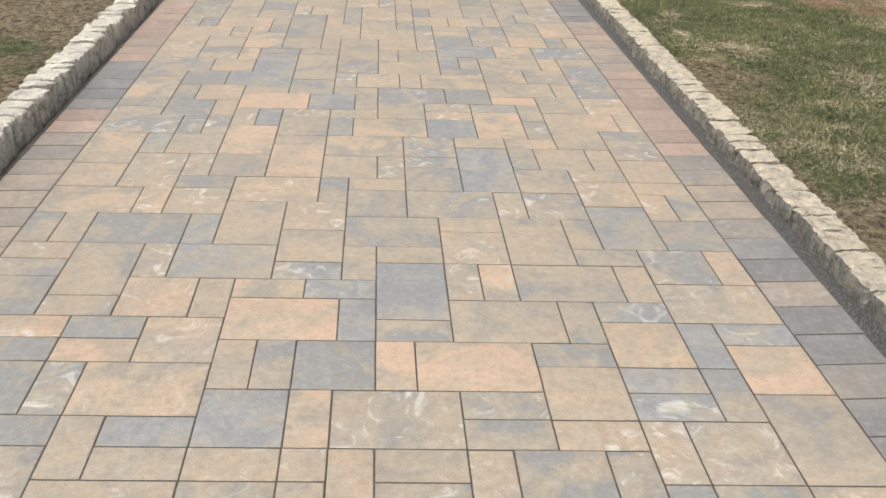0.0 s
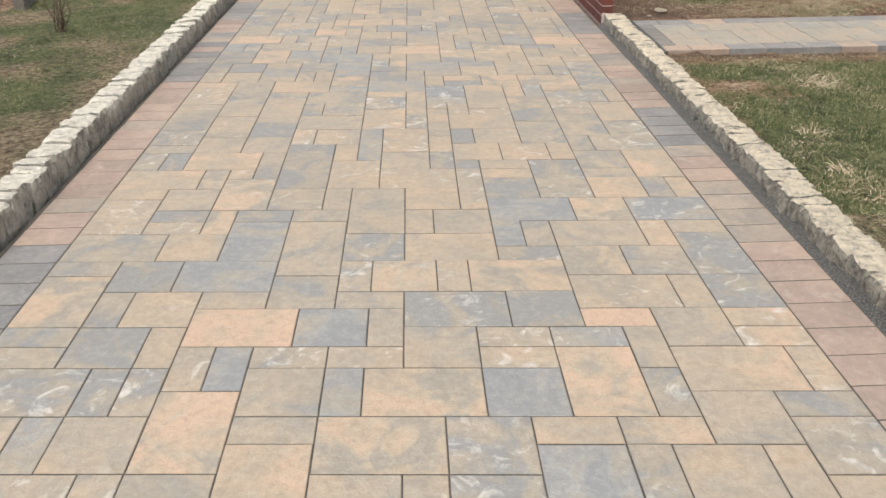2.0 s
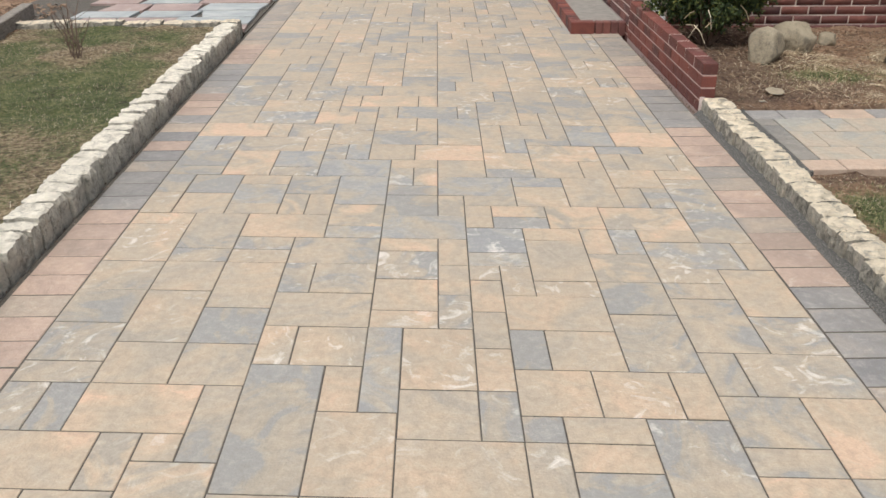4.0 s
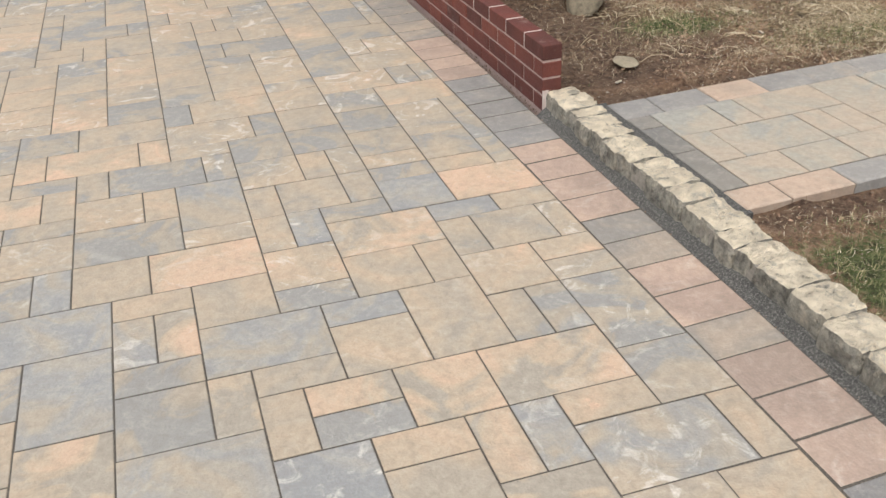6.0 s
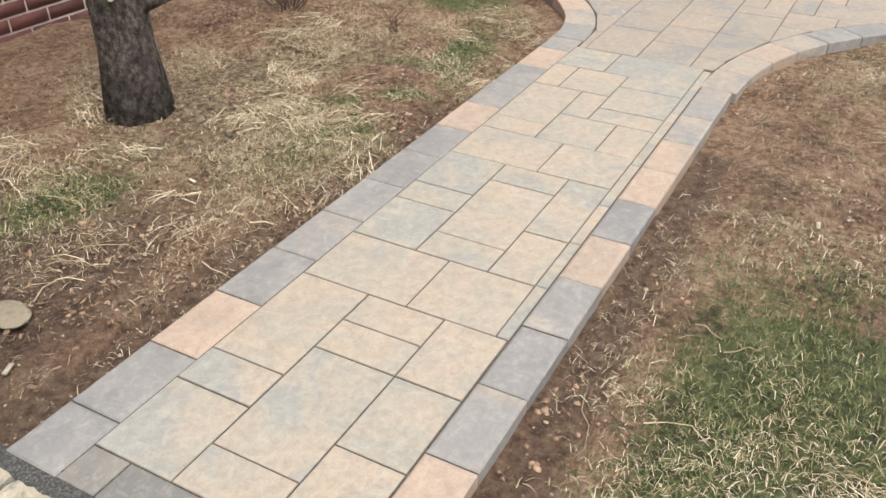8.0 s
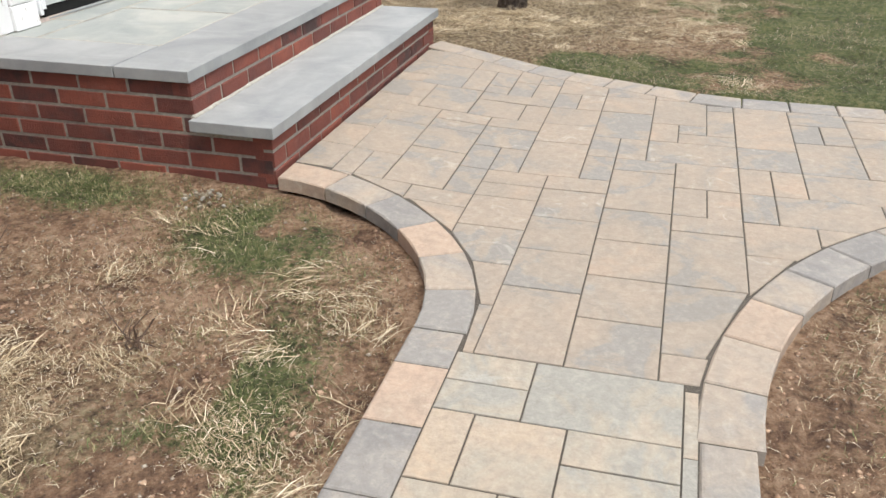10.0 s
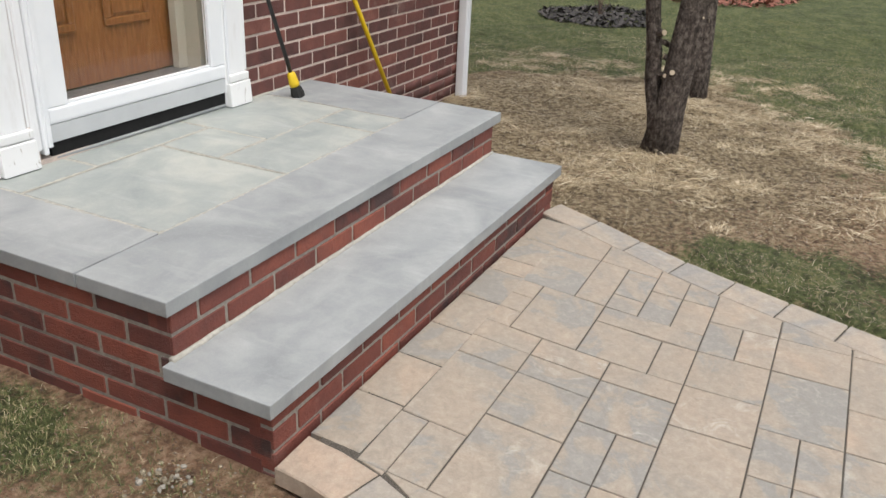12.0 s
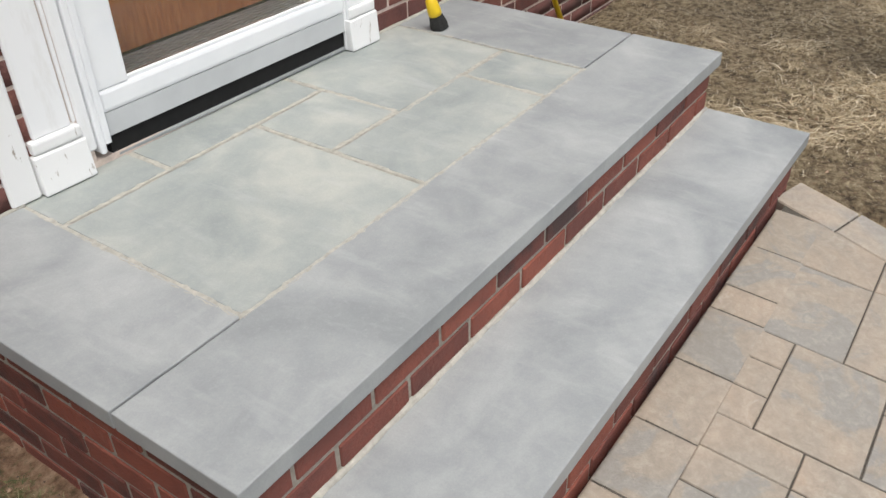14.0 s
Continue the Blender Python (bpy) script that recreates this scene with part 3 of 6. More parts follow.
lay_bricks(stoop, facing(SX0, HOUSE_Y + 0.05, -90), HOUSE_Y + 0.05 - STEP_Y - 0.008, top - 3 * 0.078, 4, M_BRICK, shift=0.19)
lay_bricks(stoop, facing(SX1, LAND_Y, 90), HOUSE_Y - LAND_Y, top, 3, M_BRICK)
lay_bricks(stoop, facing(SX1, STEP_Y, 90), HOUSE_Y - STEP_Y, top - 3 * 0.078, 4, M_BRICK, shift=0.12)


def slab(name, x0, x1, y0, y1, z1, h, material, label):
    bm = boxed(x0, x1, y0, y1, z1 - h, z1, bevel=0.004, seg=2)
    return part(name, bm, material, stoop, label)


BACK_Y = HOUSE_Y + 0.06
slab("step_tread", SX0 - 0.045, SX1 + 0.025, STEP_Y - 0.03, LAND_Y + 0.005, STEP_Z, SLAB, M_SLAB, "thick grey bluestone step tread")
g = 0.006
slab("edge_slab", SX0 - 0.02, SX1 + 0.08, LAND_Y - 0.010, 9.955, LAND_Z, SLAB, M_SLAB, "grey bluestone edge slab")
slab("edge_slab", SX0 - 0.02, 6.510, 9.955 + g, BACK_Y, LAND_Z, SLAB, M_SLAB, "grey bluestone edge slab")
slab("edge_slab", 8.160, SX1 + 0.08, 9.955 + g, BACK_Y, LAND_Z, SLAB, M_SLAB, "grey bluestone edge slab")
FLAGS = ((6.51, 7.207, 9.955, 10.622), (6.51, 6.87, 10.622, BACK_Y), (6.87, 7.525, 10.622, BACK_Y), (7.207, 7.53, 10.302, 10.622), (7.207, 7.887, 9.955, 10.302), (7.525, 8.16, 10.29, BACK_Y), (7.887, 8.16, 9.955, 10.29))


def flag_mesh(w, l, h, seed):
    """A sawn flag with a slightly uneven outline, its face at z = 0."""
    bm = bmesh.new()
    rings = []
    for inset, z in ((0.0, -h), (0.0, -0.004), (0.0035, 0.0)):
        ring = []
        x, y = w / 2 - inset, l / 2 - inset
        for cx, cy, ex, ey in ((-x, -y, x, -y), (x, -y, x, y), (x, y, -x, y), (-x, y, -x, -y)):
            steps = 8
            for i in range(steps):
                t = i / steps
                px, py = cx + (ex - cx) * t, cy + (ey - cy) * t
                n = noise.noise(Vector((px * 9 + seed, py * 9, seed * 3.1))) * 0.0035
                ring.append(bm.verts.new((px * (1 + n / max(w, 0.1) * 2), py * (1 + n / max(l, 0.1) * 2), z)))
        rings.append(ring)
    for a, b in zip(rings, rings[1:]):
        for i in range(len(a)):
            bm.faces.new((a[i], a[(i + 1) % len(a)], b[(i + 1) % len(a)], b[i]))
    bm.faces.new(rings[-1])
    return bm


for i, (x0, x1, y0, y1) in enumerate(FLAGS):
    part("flagstone", flag_mesh(x1 - x0 - 0.016, y1 - y0 - 0.016, 0.045, i * 2.7), M_FLAG, stoop, "pale green-grey bluestone flag", False, pose((x0 + x1) / 2, (y0 + y1) / 2, LAND_Z - 0.001))
part("grout_bed", boxed(6.505, 8.165, 9.95, BACK_Y, LAND_Z - 0.048, LAND_Z - 0.0028), M_GROUT, stoop, "sandy beige grout between the flags")
# thin smears of grout raked along the joints, a little proud of the stone
random.seed(19)
for x0, y0, x1, y1 in ((6.51, 9.955, 8.16, 9.955), (6.51, 9.97, 6.51, 10.75), (6.53, 10.622, 7.52, 10.622), (7.207, 9.97, 7.207, 10.61), (7.22, 10.302, 7.52, 10.302), (7.525, 10.31, 7.525, 10.75), (7.54, 10.29, 8.15, 10.29), (7.887, 9.97, 7.887, 10.28), (8.16, 9.97, 8.16, 10.75), (6.87, 10.63, 6.87, 10.75)):
    d = Vector((x1 - x0, y1 - y0, 0))
    n = max(8, int(d.length / 0.018))
    d.normalize()
    w = Vector((-d.y, d.x, 0))
    bm = bmesh.new()
    last = None
    for i in range(n + 1):
        c = Vector((x0, y0, LAND_Z)) + Vector((x1 - x0, y1 - y0, 0)) * (i / n)
        a, b = (0.004 + 0.010 * random.random() ** 1.6 for _ in range(2))
        dip = random.uniform(-0.0003, 0.0011)
        row = [bm.verts.new(c + w * o + Vector((0, 0, z))) for o, z in ((-a, -0.0005), (-a * 0.6, dip), (0, random.uniform(-0.003, -0.0005)), (b * 0.6, dip), (b, -0.0005))]
        if last:
            for k_ in range(4):
                bm.faces.new((last[k_], row[k_], row[k_ + 1], last[k_ + 1]))
        last = row
    bmesh.ops.recalc_face_normals(bm, faces=bm.faces[:])
    part("grout_smear", bm, M_GROUT, stoop, "raked sandy grout line", True)
random.seed(11)


def bead(name, p0, p1, r, parent, label):
    """A rough bead of mortar along a joint."""
    a, b = Vector(p0), Vector(p1)
    n = max(4, int((b - a).length / 0.04))
    pts = [a.lerp(b, i / n) + Vector((random.uniform(-1, 1), random.uniform(-1, 1), random.uniform(-0.6, 0.6))) * r * 0.2 for i in range(n + 1)]
    return part(name, tube(bmesh.new(), pts, [r * random.uniform(0.75, 1.2) for _ in pts], 6), M_GROUT, parent, label, True)


bead("mortar_joint", (SX0 - 0.01, LAND_Y - 0.002, STEP_Z + 0.001), (SX1 + 0.01, LAND_Y - 0.002, STEP_Z + 0.001), 0.011, stoop, "rough sandy mortar joint")
bead("mortar_joint", (6.17, HOUSE_Y + 0.033, LAND_Z), (6.52, HOUSE_Y + 0.03, LAND_Z), 0.008, stoop, "rough sandy mortar joint")
bead("mortar_joint", (8.02, HOUSE_Y + 0.018, LAND_Z), (8.54, HOUSE_Y + 0.010, LAND_Z), 0.008, stoop, "rough sandy mortar joint")

# house front wall with the doorway
HOUSE_TOP = 3.0
OPEN_X0, OPEN_X1, OPEN_Z0, OPEN_Z1 = 6.78, 7.90, 0.58, 2.80
wall = thing("wall_front", "dark red brick house wall with pale mortar joints", "house wall", WALL_TURN, "", "structure")
bm = bmesh.new()
for x0, x1, z0, z1 in ((HOUSE_X0 + 0.01, OPEN_X0, -0.1, HOUSE_TOP), (OPEN_X1, HOUSE_X1 - 0.01, -0.1, HOUSE_TOP), (OPEN_X0, OPEN_X1, -0.1, OPEN_Z0), (OPEN_X0, OPEN_X1, OPEN_Z1, HOUSE_TOP)):
    box(bm, x0, x1, HOUSE_Y + 0.004, HOUSE_Y + 0.30, z0, z1)
part("mortar", bm, M_MORTAR_PINK, wall, "pale pinkish mortar between the bricks")
hole = (OPEN_X0 - HOUSE_X0 - 0.1, OPEN_X1 - HOUSE_X0 + 0.1, OPEN_Z0 - 0.6, OPEN_Z1 + 0.1)
lay_bricks(wall, facing(HOUSE_X0, HOUSE_Y, 0), HOUSE_X1 - HOUSE_X0, HOUSE_TOP, 39, M_HOUSE, L=0.24, H=0.079, gap=0.013, holes=(hole,), near=(6.2, 8.9, 0.25, 1.9), rest_name="brick_courses")
side = thing("wall_side", "dark red brick house side wall along the driveway", "house wall", None, "", "structure")
part("mortar", boxed(HOUSE_X0 + 0.004, HOUSE_X0 + 0.3, HOUSE_Y + 0.01, 17.0, -0.1, HOUSE_TOP), M_MORTAR_PINK, side)
lay_bricks(side, facing(HOUSE_X0, 17.0, -90), 17.0 - HOUSE_Y, HOUSE_TOP, 39, M_HOUSE, L=0.24, H=0.079, gap=0.013, near=(5.2, 6.3, -0.1, 0.7), rest_name="brick_courses")
tagged(new("wall_east", mesh_of("wall_east", boxed(HOUSE_X1 - 0.3, HOUSE_X1 - 0.002, HOUSE_Y + 0.31, 17.0, -0.1, HOUSE_TOP), M_HOUSE)), "plain brick side wall of the house", "house wall", "", "structure")
tagged(new("wall_back", mesh_of("wall_back", boxed(HOUSE_X0 + 0.3, HOUSE_X1 - 0.3, 16.7, 17.0, -0.1, HOUSE_TOP), M_HOUSE)), "plain brick back wall of the house", "house wall", "", "structure")
tagged(new("roof", mesh_of("roof", boxed(HOUSE_X0 - 0.02, HOUSE_X1 + 0.02, HOUSE_Y - 0.02, 17.05, HOUSE_TOP + 0.003, HOUSE_TOP + 0.16), M_ROOF)), "plain dark roof over the house", "roof", "", "structure")

# door surround
surround = thing("door_surround", "white painted door surround with peeling plinth blocks", "door frame", DOOR_TURN, "", "structure")


def plinth(bm, x0, x1, y0, y1, z0, z1):
    """A block whose top narrows by a cove, chipped along its edges."""
    box(bm, x0, x1, y0, y1, z0, z1, bevel=0.006, seg=2)
    for v in bm.verts:
        t = (v.co.z - z0) / (z1 - z0)
        if v.co.y < y0 + 0.02:
            v.co.y += 0.010 * max(0, t - 0.75) * 4
        v.co += noise.noise_vector(v.co * 40) * 0.0015
    return bm


for x0, x1, b0, b1 in ((6.612, 6.728, 6.590, 6.752), (7.868, 7.985, 7.850, 8.003)):
    part("pilaster", boxed(x0, x1, 10.735, HOUSE_Y + 0.02, 0.735, 2.82, bevel=0.004), M_WHITE, surround, "white painted plain pilaster")
    part("edge_bead", boxed(x1 + 0.008, x1 + 0.020, 10.742, HOUSE_Y + 0.02, 0.737, 2.82, bevel=0.003), M_WHITE, surround)
    part("groove_back", boxed(x1 - 0.002, x1 + 0.010, 10.757, HOUSE_Y + 0.02, 0.737, 2.82), M_WHITE, surround)
    part("plinth_block", plinth(bmesh.new(), b0, b1, 10.712, HOUSE_Y + 0.03, LAND_Z + 0.016, 0.694), M_PEEL, surround, "white plinth block with cracked peeling paint")
    part("plinth_cap", boxed(b0 + 0.006, b1 - 0.006, 10.722, HOUSE_Y + 0.03, 0.697, 0.735, bevel=0.008, seg=2), M_PEEL, surround, "white cap moulding with cracked paint")
part("casing", boxed(6.500, 6.588, 10.728, HOUSE_Y + 0.03, LAND_Z + 0.016, 2.82, bevel=0.006), M_PEEL, surround, "white wooden casing strip with flaking paint")
part("casing", boxed(6.752, 6.790, 10.742, HOUSE_Y + 0.05, LAND_Z + 0.07, 2.82, bevel=0.006), M_WHITE, surround, "white wooden casing strip")
part("casing", boxed(6.792, 6.812, 10.733, HOUSE_Y + 0.05, LAND_Z + 0.05, 2.82, bevel=0.005), M_VINYL, surround, "white aluminium casing strip")
part("casing", boxed(7.848, 7.864, 10.742, HOUSE_Y + 0.05, LAND_Z + 0.02, 2.82, bevel=0.004), M_WHITE, surround, "white wooden casing strip")
part("head_board", boxed(6.515, 8.01, 10.725, HOUSE_Y + 0.05, 2.823, 3.0, bevel=0.006), M_WHITE, surround, "white wooden head board")
part("sill", boxed(6.786, 7.876, 10.752, HOUSE_Y + 0.30, LAND_Z + 0.016, 0.592, bevel=0.004), M_SLAB, surround, "grey stone sill under the door")
part("jamb_lining", boxed(7.766, 7.906, HOUSE_Y + 0.052, 10.99, 0.632, 2.80), M_JAMB, surround, "beige door jamb")
part("jamb_lining", boxed(6.786, 6.841, HOUSE_Y + 0.052, 10.99, 0.632, 2.80), M_JAMB, surround, "beige door jamb")
part("jamb_lining", boxed(6.842, 7.765, HOUSE_Y + 0.052, 10.99, 2.735, 2.80), M_JAMB, surround, "beige door jamb")
part("door_stop", boxed(7.706, 7.764, 10.90, 10.945, 0.773, 2.733, bevel=0.003), M_JAMB, surround, "beige door stop")

# storm door: white frame, full pane, grey kick rail and rubber sweep
storm = thing("storm_door", "closed white aluminium storm door with full glass pane", "door", DOOR_TURN)
part("stile", boxed(6.831, 6.938, 10.745, 10.785, 0.79, 2.72, bevel=0.004), M_VINYL, storm, "white aluminium stile")
part("stile", boxed(7.758, 7.853, 10.745, 10.785, 0.79, 2.72, bevel=0.004), M_VINYL, storm, "white aluminium stile")
part("bottom_rail", boxed(6.831, 7.853, 10.743, 10.787, 0.722, 0.790, bevel=0.012, seg=2), M_VINYL, storm, "white aluminium bottom rail")
part("kick_rail", boxed(6.833, 7.851, 10.747, 10.785, 0.650, 0.721, bevel=0.002), M_SWEEP, storm, "grey aluminium kick rail")
part("top_rail", boxed(6.831, 7.853, 10.745, 10.785, 2.722, 2.80, bevel=0.004), M_VINYL, storm, "white aluminium top rail")
part("hinge_strip", boxed(7.855, 7.872, 10.730, 10.741, 0.66, 2.72, bevel=0.003), M_VINYL, storm, "white hinge strip")
part("hinge_strip", boxed(6.808, 6.829, 10.728, 10.741, 0.64, 2.72, bevel=0.003), M_VINYL, storm, "white hinge strip")
sweep = boxed(6.836, 7.851, 10.755, 10.78, 0.593, 0.649)
part("door_sweep", sweep, M_RUBBER, storm, "black rubber door sweep")
part("glazing_bead", boxed(6.940, 7.756, 10.752, 10.764, 0.79, 0.802, bevel=0.002), M_VINYL, storm)
pane = part("pane", boxed(6.940, 7.756, 10.764, 10.770, 0.803, 2.72), M_GLASS, storm, "clear glass pane")
pane.visible_shadow = False

# panelled entry door behind it
entry = thing("entry_door", "varnished oak panelled entry door behind the storm door", "door", DOOR_TURN)
bm = boxed(6.844, 7.762, 10.975, 11.015, 0.775, 2.73)
part("door_leaf", bm, M_WOOD, entry, "varnished oak door leaf")
for x0, x1 in ((6.926, 7.196), (7.351, 7.611)):
    for z0, z1 in ((1.01, 1.62), (1.78, 2.45)):
        fr = bmesh.new()
        w = 0.035
        for q in ((x0, x1, z0, z0 + w), (x0, x1, z1 - w, z1), (x0, x0 + w, z0 + w, z1 - w), (x1 - w, x1, z0 + w, z1 - w)):
            box(fr, q[0], q[1], 10.962, 10.9745, q[2], q[3], bevel=0.005)
        part("panel_moulding", fr, M_WOOD, entry)
        part("panel", boxed(x0 + w + 0.012, x1 - w - 0.012, 10.966, 10.9745, z0 + w + 0.012, z1 - w - 0.012, bevel=0.005), M_WOOD, entry)
thr = thing("threshold", "ribbed metal threshold below the oak door", "threshold", DOOR_TURN, "", "structure")
part("threshold_base", boxed(6.843, 7.764, 10.79, 10.972, 0.609, 0.765), M_METAL, thr)
for i in range(9):
    y = 10.80 + i * 0.019
    part("rib", boxed(6.846, 7.761, y, y + 0.009, 0.7655, 0.771), M_METAL, thr)

# downspout at the far corner
ds = thing("downspout", "white aluminium downspout at the house corner", "downspout", WALL_TURN)
part("pipe", boxed(10.46, 10.54, 10.69, 10.76, 0.02, 2.95, bevel=0.008), M_VINYL, ds)
for x in (10.485, 10.515):
    part("pipe_rib", boxed(x - 0.004, x + 0.004, 10.685, 10.6895, 0.03, 2.9), M_VINYL, ds)
part("strap", boxed(10.455, 10.545, 10.682, 10.765, 1.30, 1.33), M_VINYL, ds, "white pipe strap")
# downspout with an elbow by the garden wall
ds2 = thing("downspout", "white downspout with a kicked-out elbow above the soil", "downspout")
part("pipe", tube(bmesh.new(), [(1.93, 10.72, 2.95), (1.93, 10.72, 0.42), (1.935, 10.70, 0.34), (1.96, 10.60, 0.24), (1.99, 10.50, 0.16), (2.0, 10.44, 0.12)], [0.038] * 6, 10, 0, False), M_VINYL, ds2, "", True)

# brooms
br = thing("broom", "black-handled broom with yellow collar leaning by the door", "broom")
b0, b1 = Vector((8.198, 10.600, 0.655)), Vector((7.955, 10.735, 1.60))
part("handle", tube(bmesh.new(), [b0.lerp(b1, t) for t in (0, 0.5, 1)], [0.011] * 3, 10), M_BLACKPOLE, br, "black handle", True)
d = (b1 - b0).normalized()
part("collar", tube(bmesh.new(), [b0 - d * 0.035, b0 - d * 0.02, b0 + d * 0.03, b0 + d * 0.042], [0.027, 0.027, 0.022, 0.013], 12), M_YELLOW, br, "yellow plastic collar", True)
part("bristles", tube(bmesh.new(), [b0 - d * 0.098, b0 - d * 0.07, b0 - d * 0.036], [0.033, 0.033, 0.025], 14, 0.25), M_BRISTLE, br, "black bristles")
sh = thing("push_broom", "yellow-handled push broom leaning on the brick wall", "broom")
s0, s1 = Vector((9.39, 10.60, 0.14)), Vector((8.72, 10.755, 1.45))
part("handle", tube(bmesh.new(), [s0.lerp(s1, t) for t in (0, 0.5, 1)], [0.0145] * 3, 10), M_YELLOW, sh, "yellow metal handle", True)
part("head", boxed(9.20, 9.58, 10.56, 10.64, 0.10, 0.16, bevel=0.012, seg=2), M_BLACKPOLE, sh, "black head")
part("bristles", boxed(9.21, 9.57, 10.565, 10.635, 0.055, 0.10), M_BRISTLE, sh, "black bristles")

# low garden wall of new red brick
gw = thing("garden_wall", "low new red brick garden wall beside the driveway", "garden wall", None, "", "structure")
GX0, GX1, GY0, GY1, GZ1 = 1.748, 1.842, 8.585, 10.745, 0.318
part("mortar", boxed(GX0 + 0.004, GX1 - 0.004, GY0 + 0.004, GY1, -0.08, GZ1 - 0.004), M_MORTAR_RED, gw, "pinkish mortar")
for c in range(4):
    z0 = GZ1 - (c + 1) * 0.079 + 0.010
    y = GY0 - (0.11 if c % 2 else 0)
    while y < GY1:
        a, b = max(y, GY0), min(y + 0.205, GY1)
        if b - a > 0.03:
            key = ("g", round(b - a, 3), c == 0)
            if key not in BRICK_CACHE:
                BRICK_CACHE[key] = mesh_of("brick", boxed(-0.047, 0.047, -(b - a) / 2, (b - a) / 2, 0, 0.069, bevel=0.006 if c == 0 else 0.003, seg=2 if c == 0 else 1), M_CAPBRICK)
            ob = new("brick", BRICK_CACHE[key])
            ob.parent = gw
            ob.matrix_basis = pose((GX0 + GX1) / 2 + random.uniform(-0.001, 0.001), (a + b) / 2, z0, 0, 0, random.uniform(-0.3, 0.3))
        if c == 0 and b < 9.6 and b > GY0 + 0.1:
            part("white_joint", boxed(GX0 + 0.003, GX1 - 0.003, b + 0.001, b + 0.0095, z0, GZ1 - 0.001), M_MORTAR_WHITE, gw, "fresh white mortar joint")
        y += 0.215
part("end_mortar", boxed(GX0 + 0.002, GX0 + 0.03, GY0 - 0.006, GY0 + 0.004, 0.0, 0.11), M_MORTAR_WHITE, gw, "smeared white mortar")

# brick-edged platform at the side door
plat = thing("brick_platform", "low brick-edged platform at the side of the house", "step", None, "", "structure")
part("fill", boxed(1.40, 1.775, 11.05, 14.5, -0.08, 0.085), M_FOUND, plat, "grey concrete fill")
for i in range(34):
    y = 11.045 + i * 0.082
    ob = new("brick", BRICK_CACHE.setdefault("rowlock", mesh_of("brick", boxed(-0.05, 0.05, -0.034, 0.034, -0.02, 0.102, bevel=0.004), M_BRICK)))
    ob.parent = plat
    ob.matrix_basis = pose(1.345, y + 0.034, 0, 0, 0, random.uniform(-0.6, 0.6))
part("corner_brick", boxed(1.295, 1.50, 10.945, 11.04, -0.02, 0.102, bevel=0.004), M_CAPBRICK, plat, "bright red corner brick")
for i in range(4):
    ob = new("brick", BRICK_CACHE.setdefault("rowlock2", mesh_of("brick", boxed(-0.031, 0.031, -0.047, 0.047, -0.02, 0.10, bevel=0.004), M_HOUSE)))
    ob.parent = plat
    ob.matrix_basis = pose(1.543 + i * 0.068, 10.993, 0)


# ---------------------------------------------------------------- curbs of rough stone blocks
def rough_block(w, l, h, seed, amount=0.012, soft=0.008):
    """A hand-split block: w across, l along, h high, standing on z = 0, its arrises knocked off unevenly."""
    bm = boxed(-w / 2, w / 2, -l / 2, l / 2, 0, h)
    bmesh.ops.subdivide_edges(bm, edges=bm.edges[:], cuts=7, use_grid_fill=True)
    off = Vector((seed * 3.7, seed * 1.9, seed * 5.3))
    for v in bm.verts:
        c = v.co.copy()
        u = (abs(c.x) / (w / 2), abs(c.y) / (l / 2), c.z / h)
        chip = 0.35 + 1.3 * abs(noise.noise(c * 22 + off))
        near_x, near_y, near_z = max(0, u[0] - 0.6) / 0.4, max(0, u[1] - 0.6) / 0.4, max(0, u[2] - 0.8) / 0.2
        v.co.z -= soft * chip * (near_x ** 2 + near_y ** 2) * near_z
        v.co.x -= math.copysign(soft * 0.8 * chip * (near_z ** 2 + 0.6 * near_y ** 2) * near_x, c.x)
        v.co.y -= math.copysign(soft * 0.5 * chip * (near_z ** 2 + near_x ** 2) * near_y, c.y)
        n, m = noise.noise_vector(c * 13 + off), noise.noise_vector(c * 55 + off)
        v.co += Vector((n.x, n.y * 0.4, n.z)) * amount * 0.8 + Vector((m.x, m.y * 0.4, m.z)) * amount * 0.5
    return bm


def curb(name, label, x0, x1, y0, y1, lengths, top, along_y=True, core=None, soft=0.008, turn=3.0, gap=0.006, material=M_CURB):
    root = thing(name, label, "curb", None, "", "structure")
    w = abs(x1 - x0)
    kinds = [[mesh_of("stone", rough_block(w, ln - gap, 0.24, s + int(ln * 500), 0.012, soft), material) for s in range(4)] for ln in lengths]
    at = y0
    while at < y1 - 0.03:
        i = random.randrange(len(lengths))
        ln = lengths[i]
        ob = new("stone", random.choice(kinds[i]))
        ob.parent = root
        z = top - 0.24 + random.uniform(-0.003, 0.003) * turn
        c = ((x0 + x1) / 2 + random.uniform(-0.008, 0.008), at + ln / 2)
        if not along_y:
            c = (c[1], c[0])
        ob.matrix_basis = pose(c[0], c[1], z, random.uniform(-0.7, 0.7) * turn, random.uniform(-1, 1) * turn, (0 if along_y else 90) + random.choice((0, 180)) + random.uniform(-1, 1) * turn)
        at += ln
    if core:
        part("mortar_core", boxed(*core), M_MORTAR, root, "grey mortar between the stones")
    return root


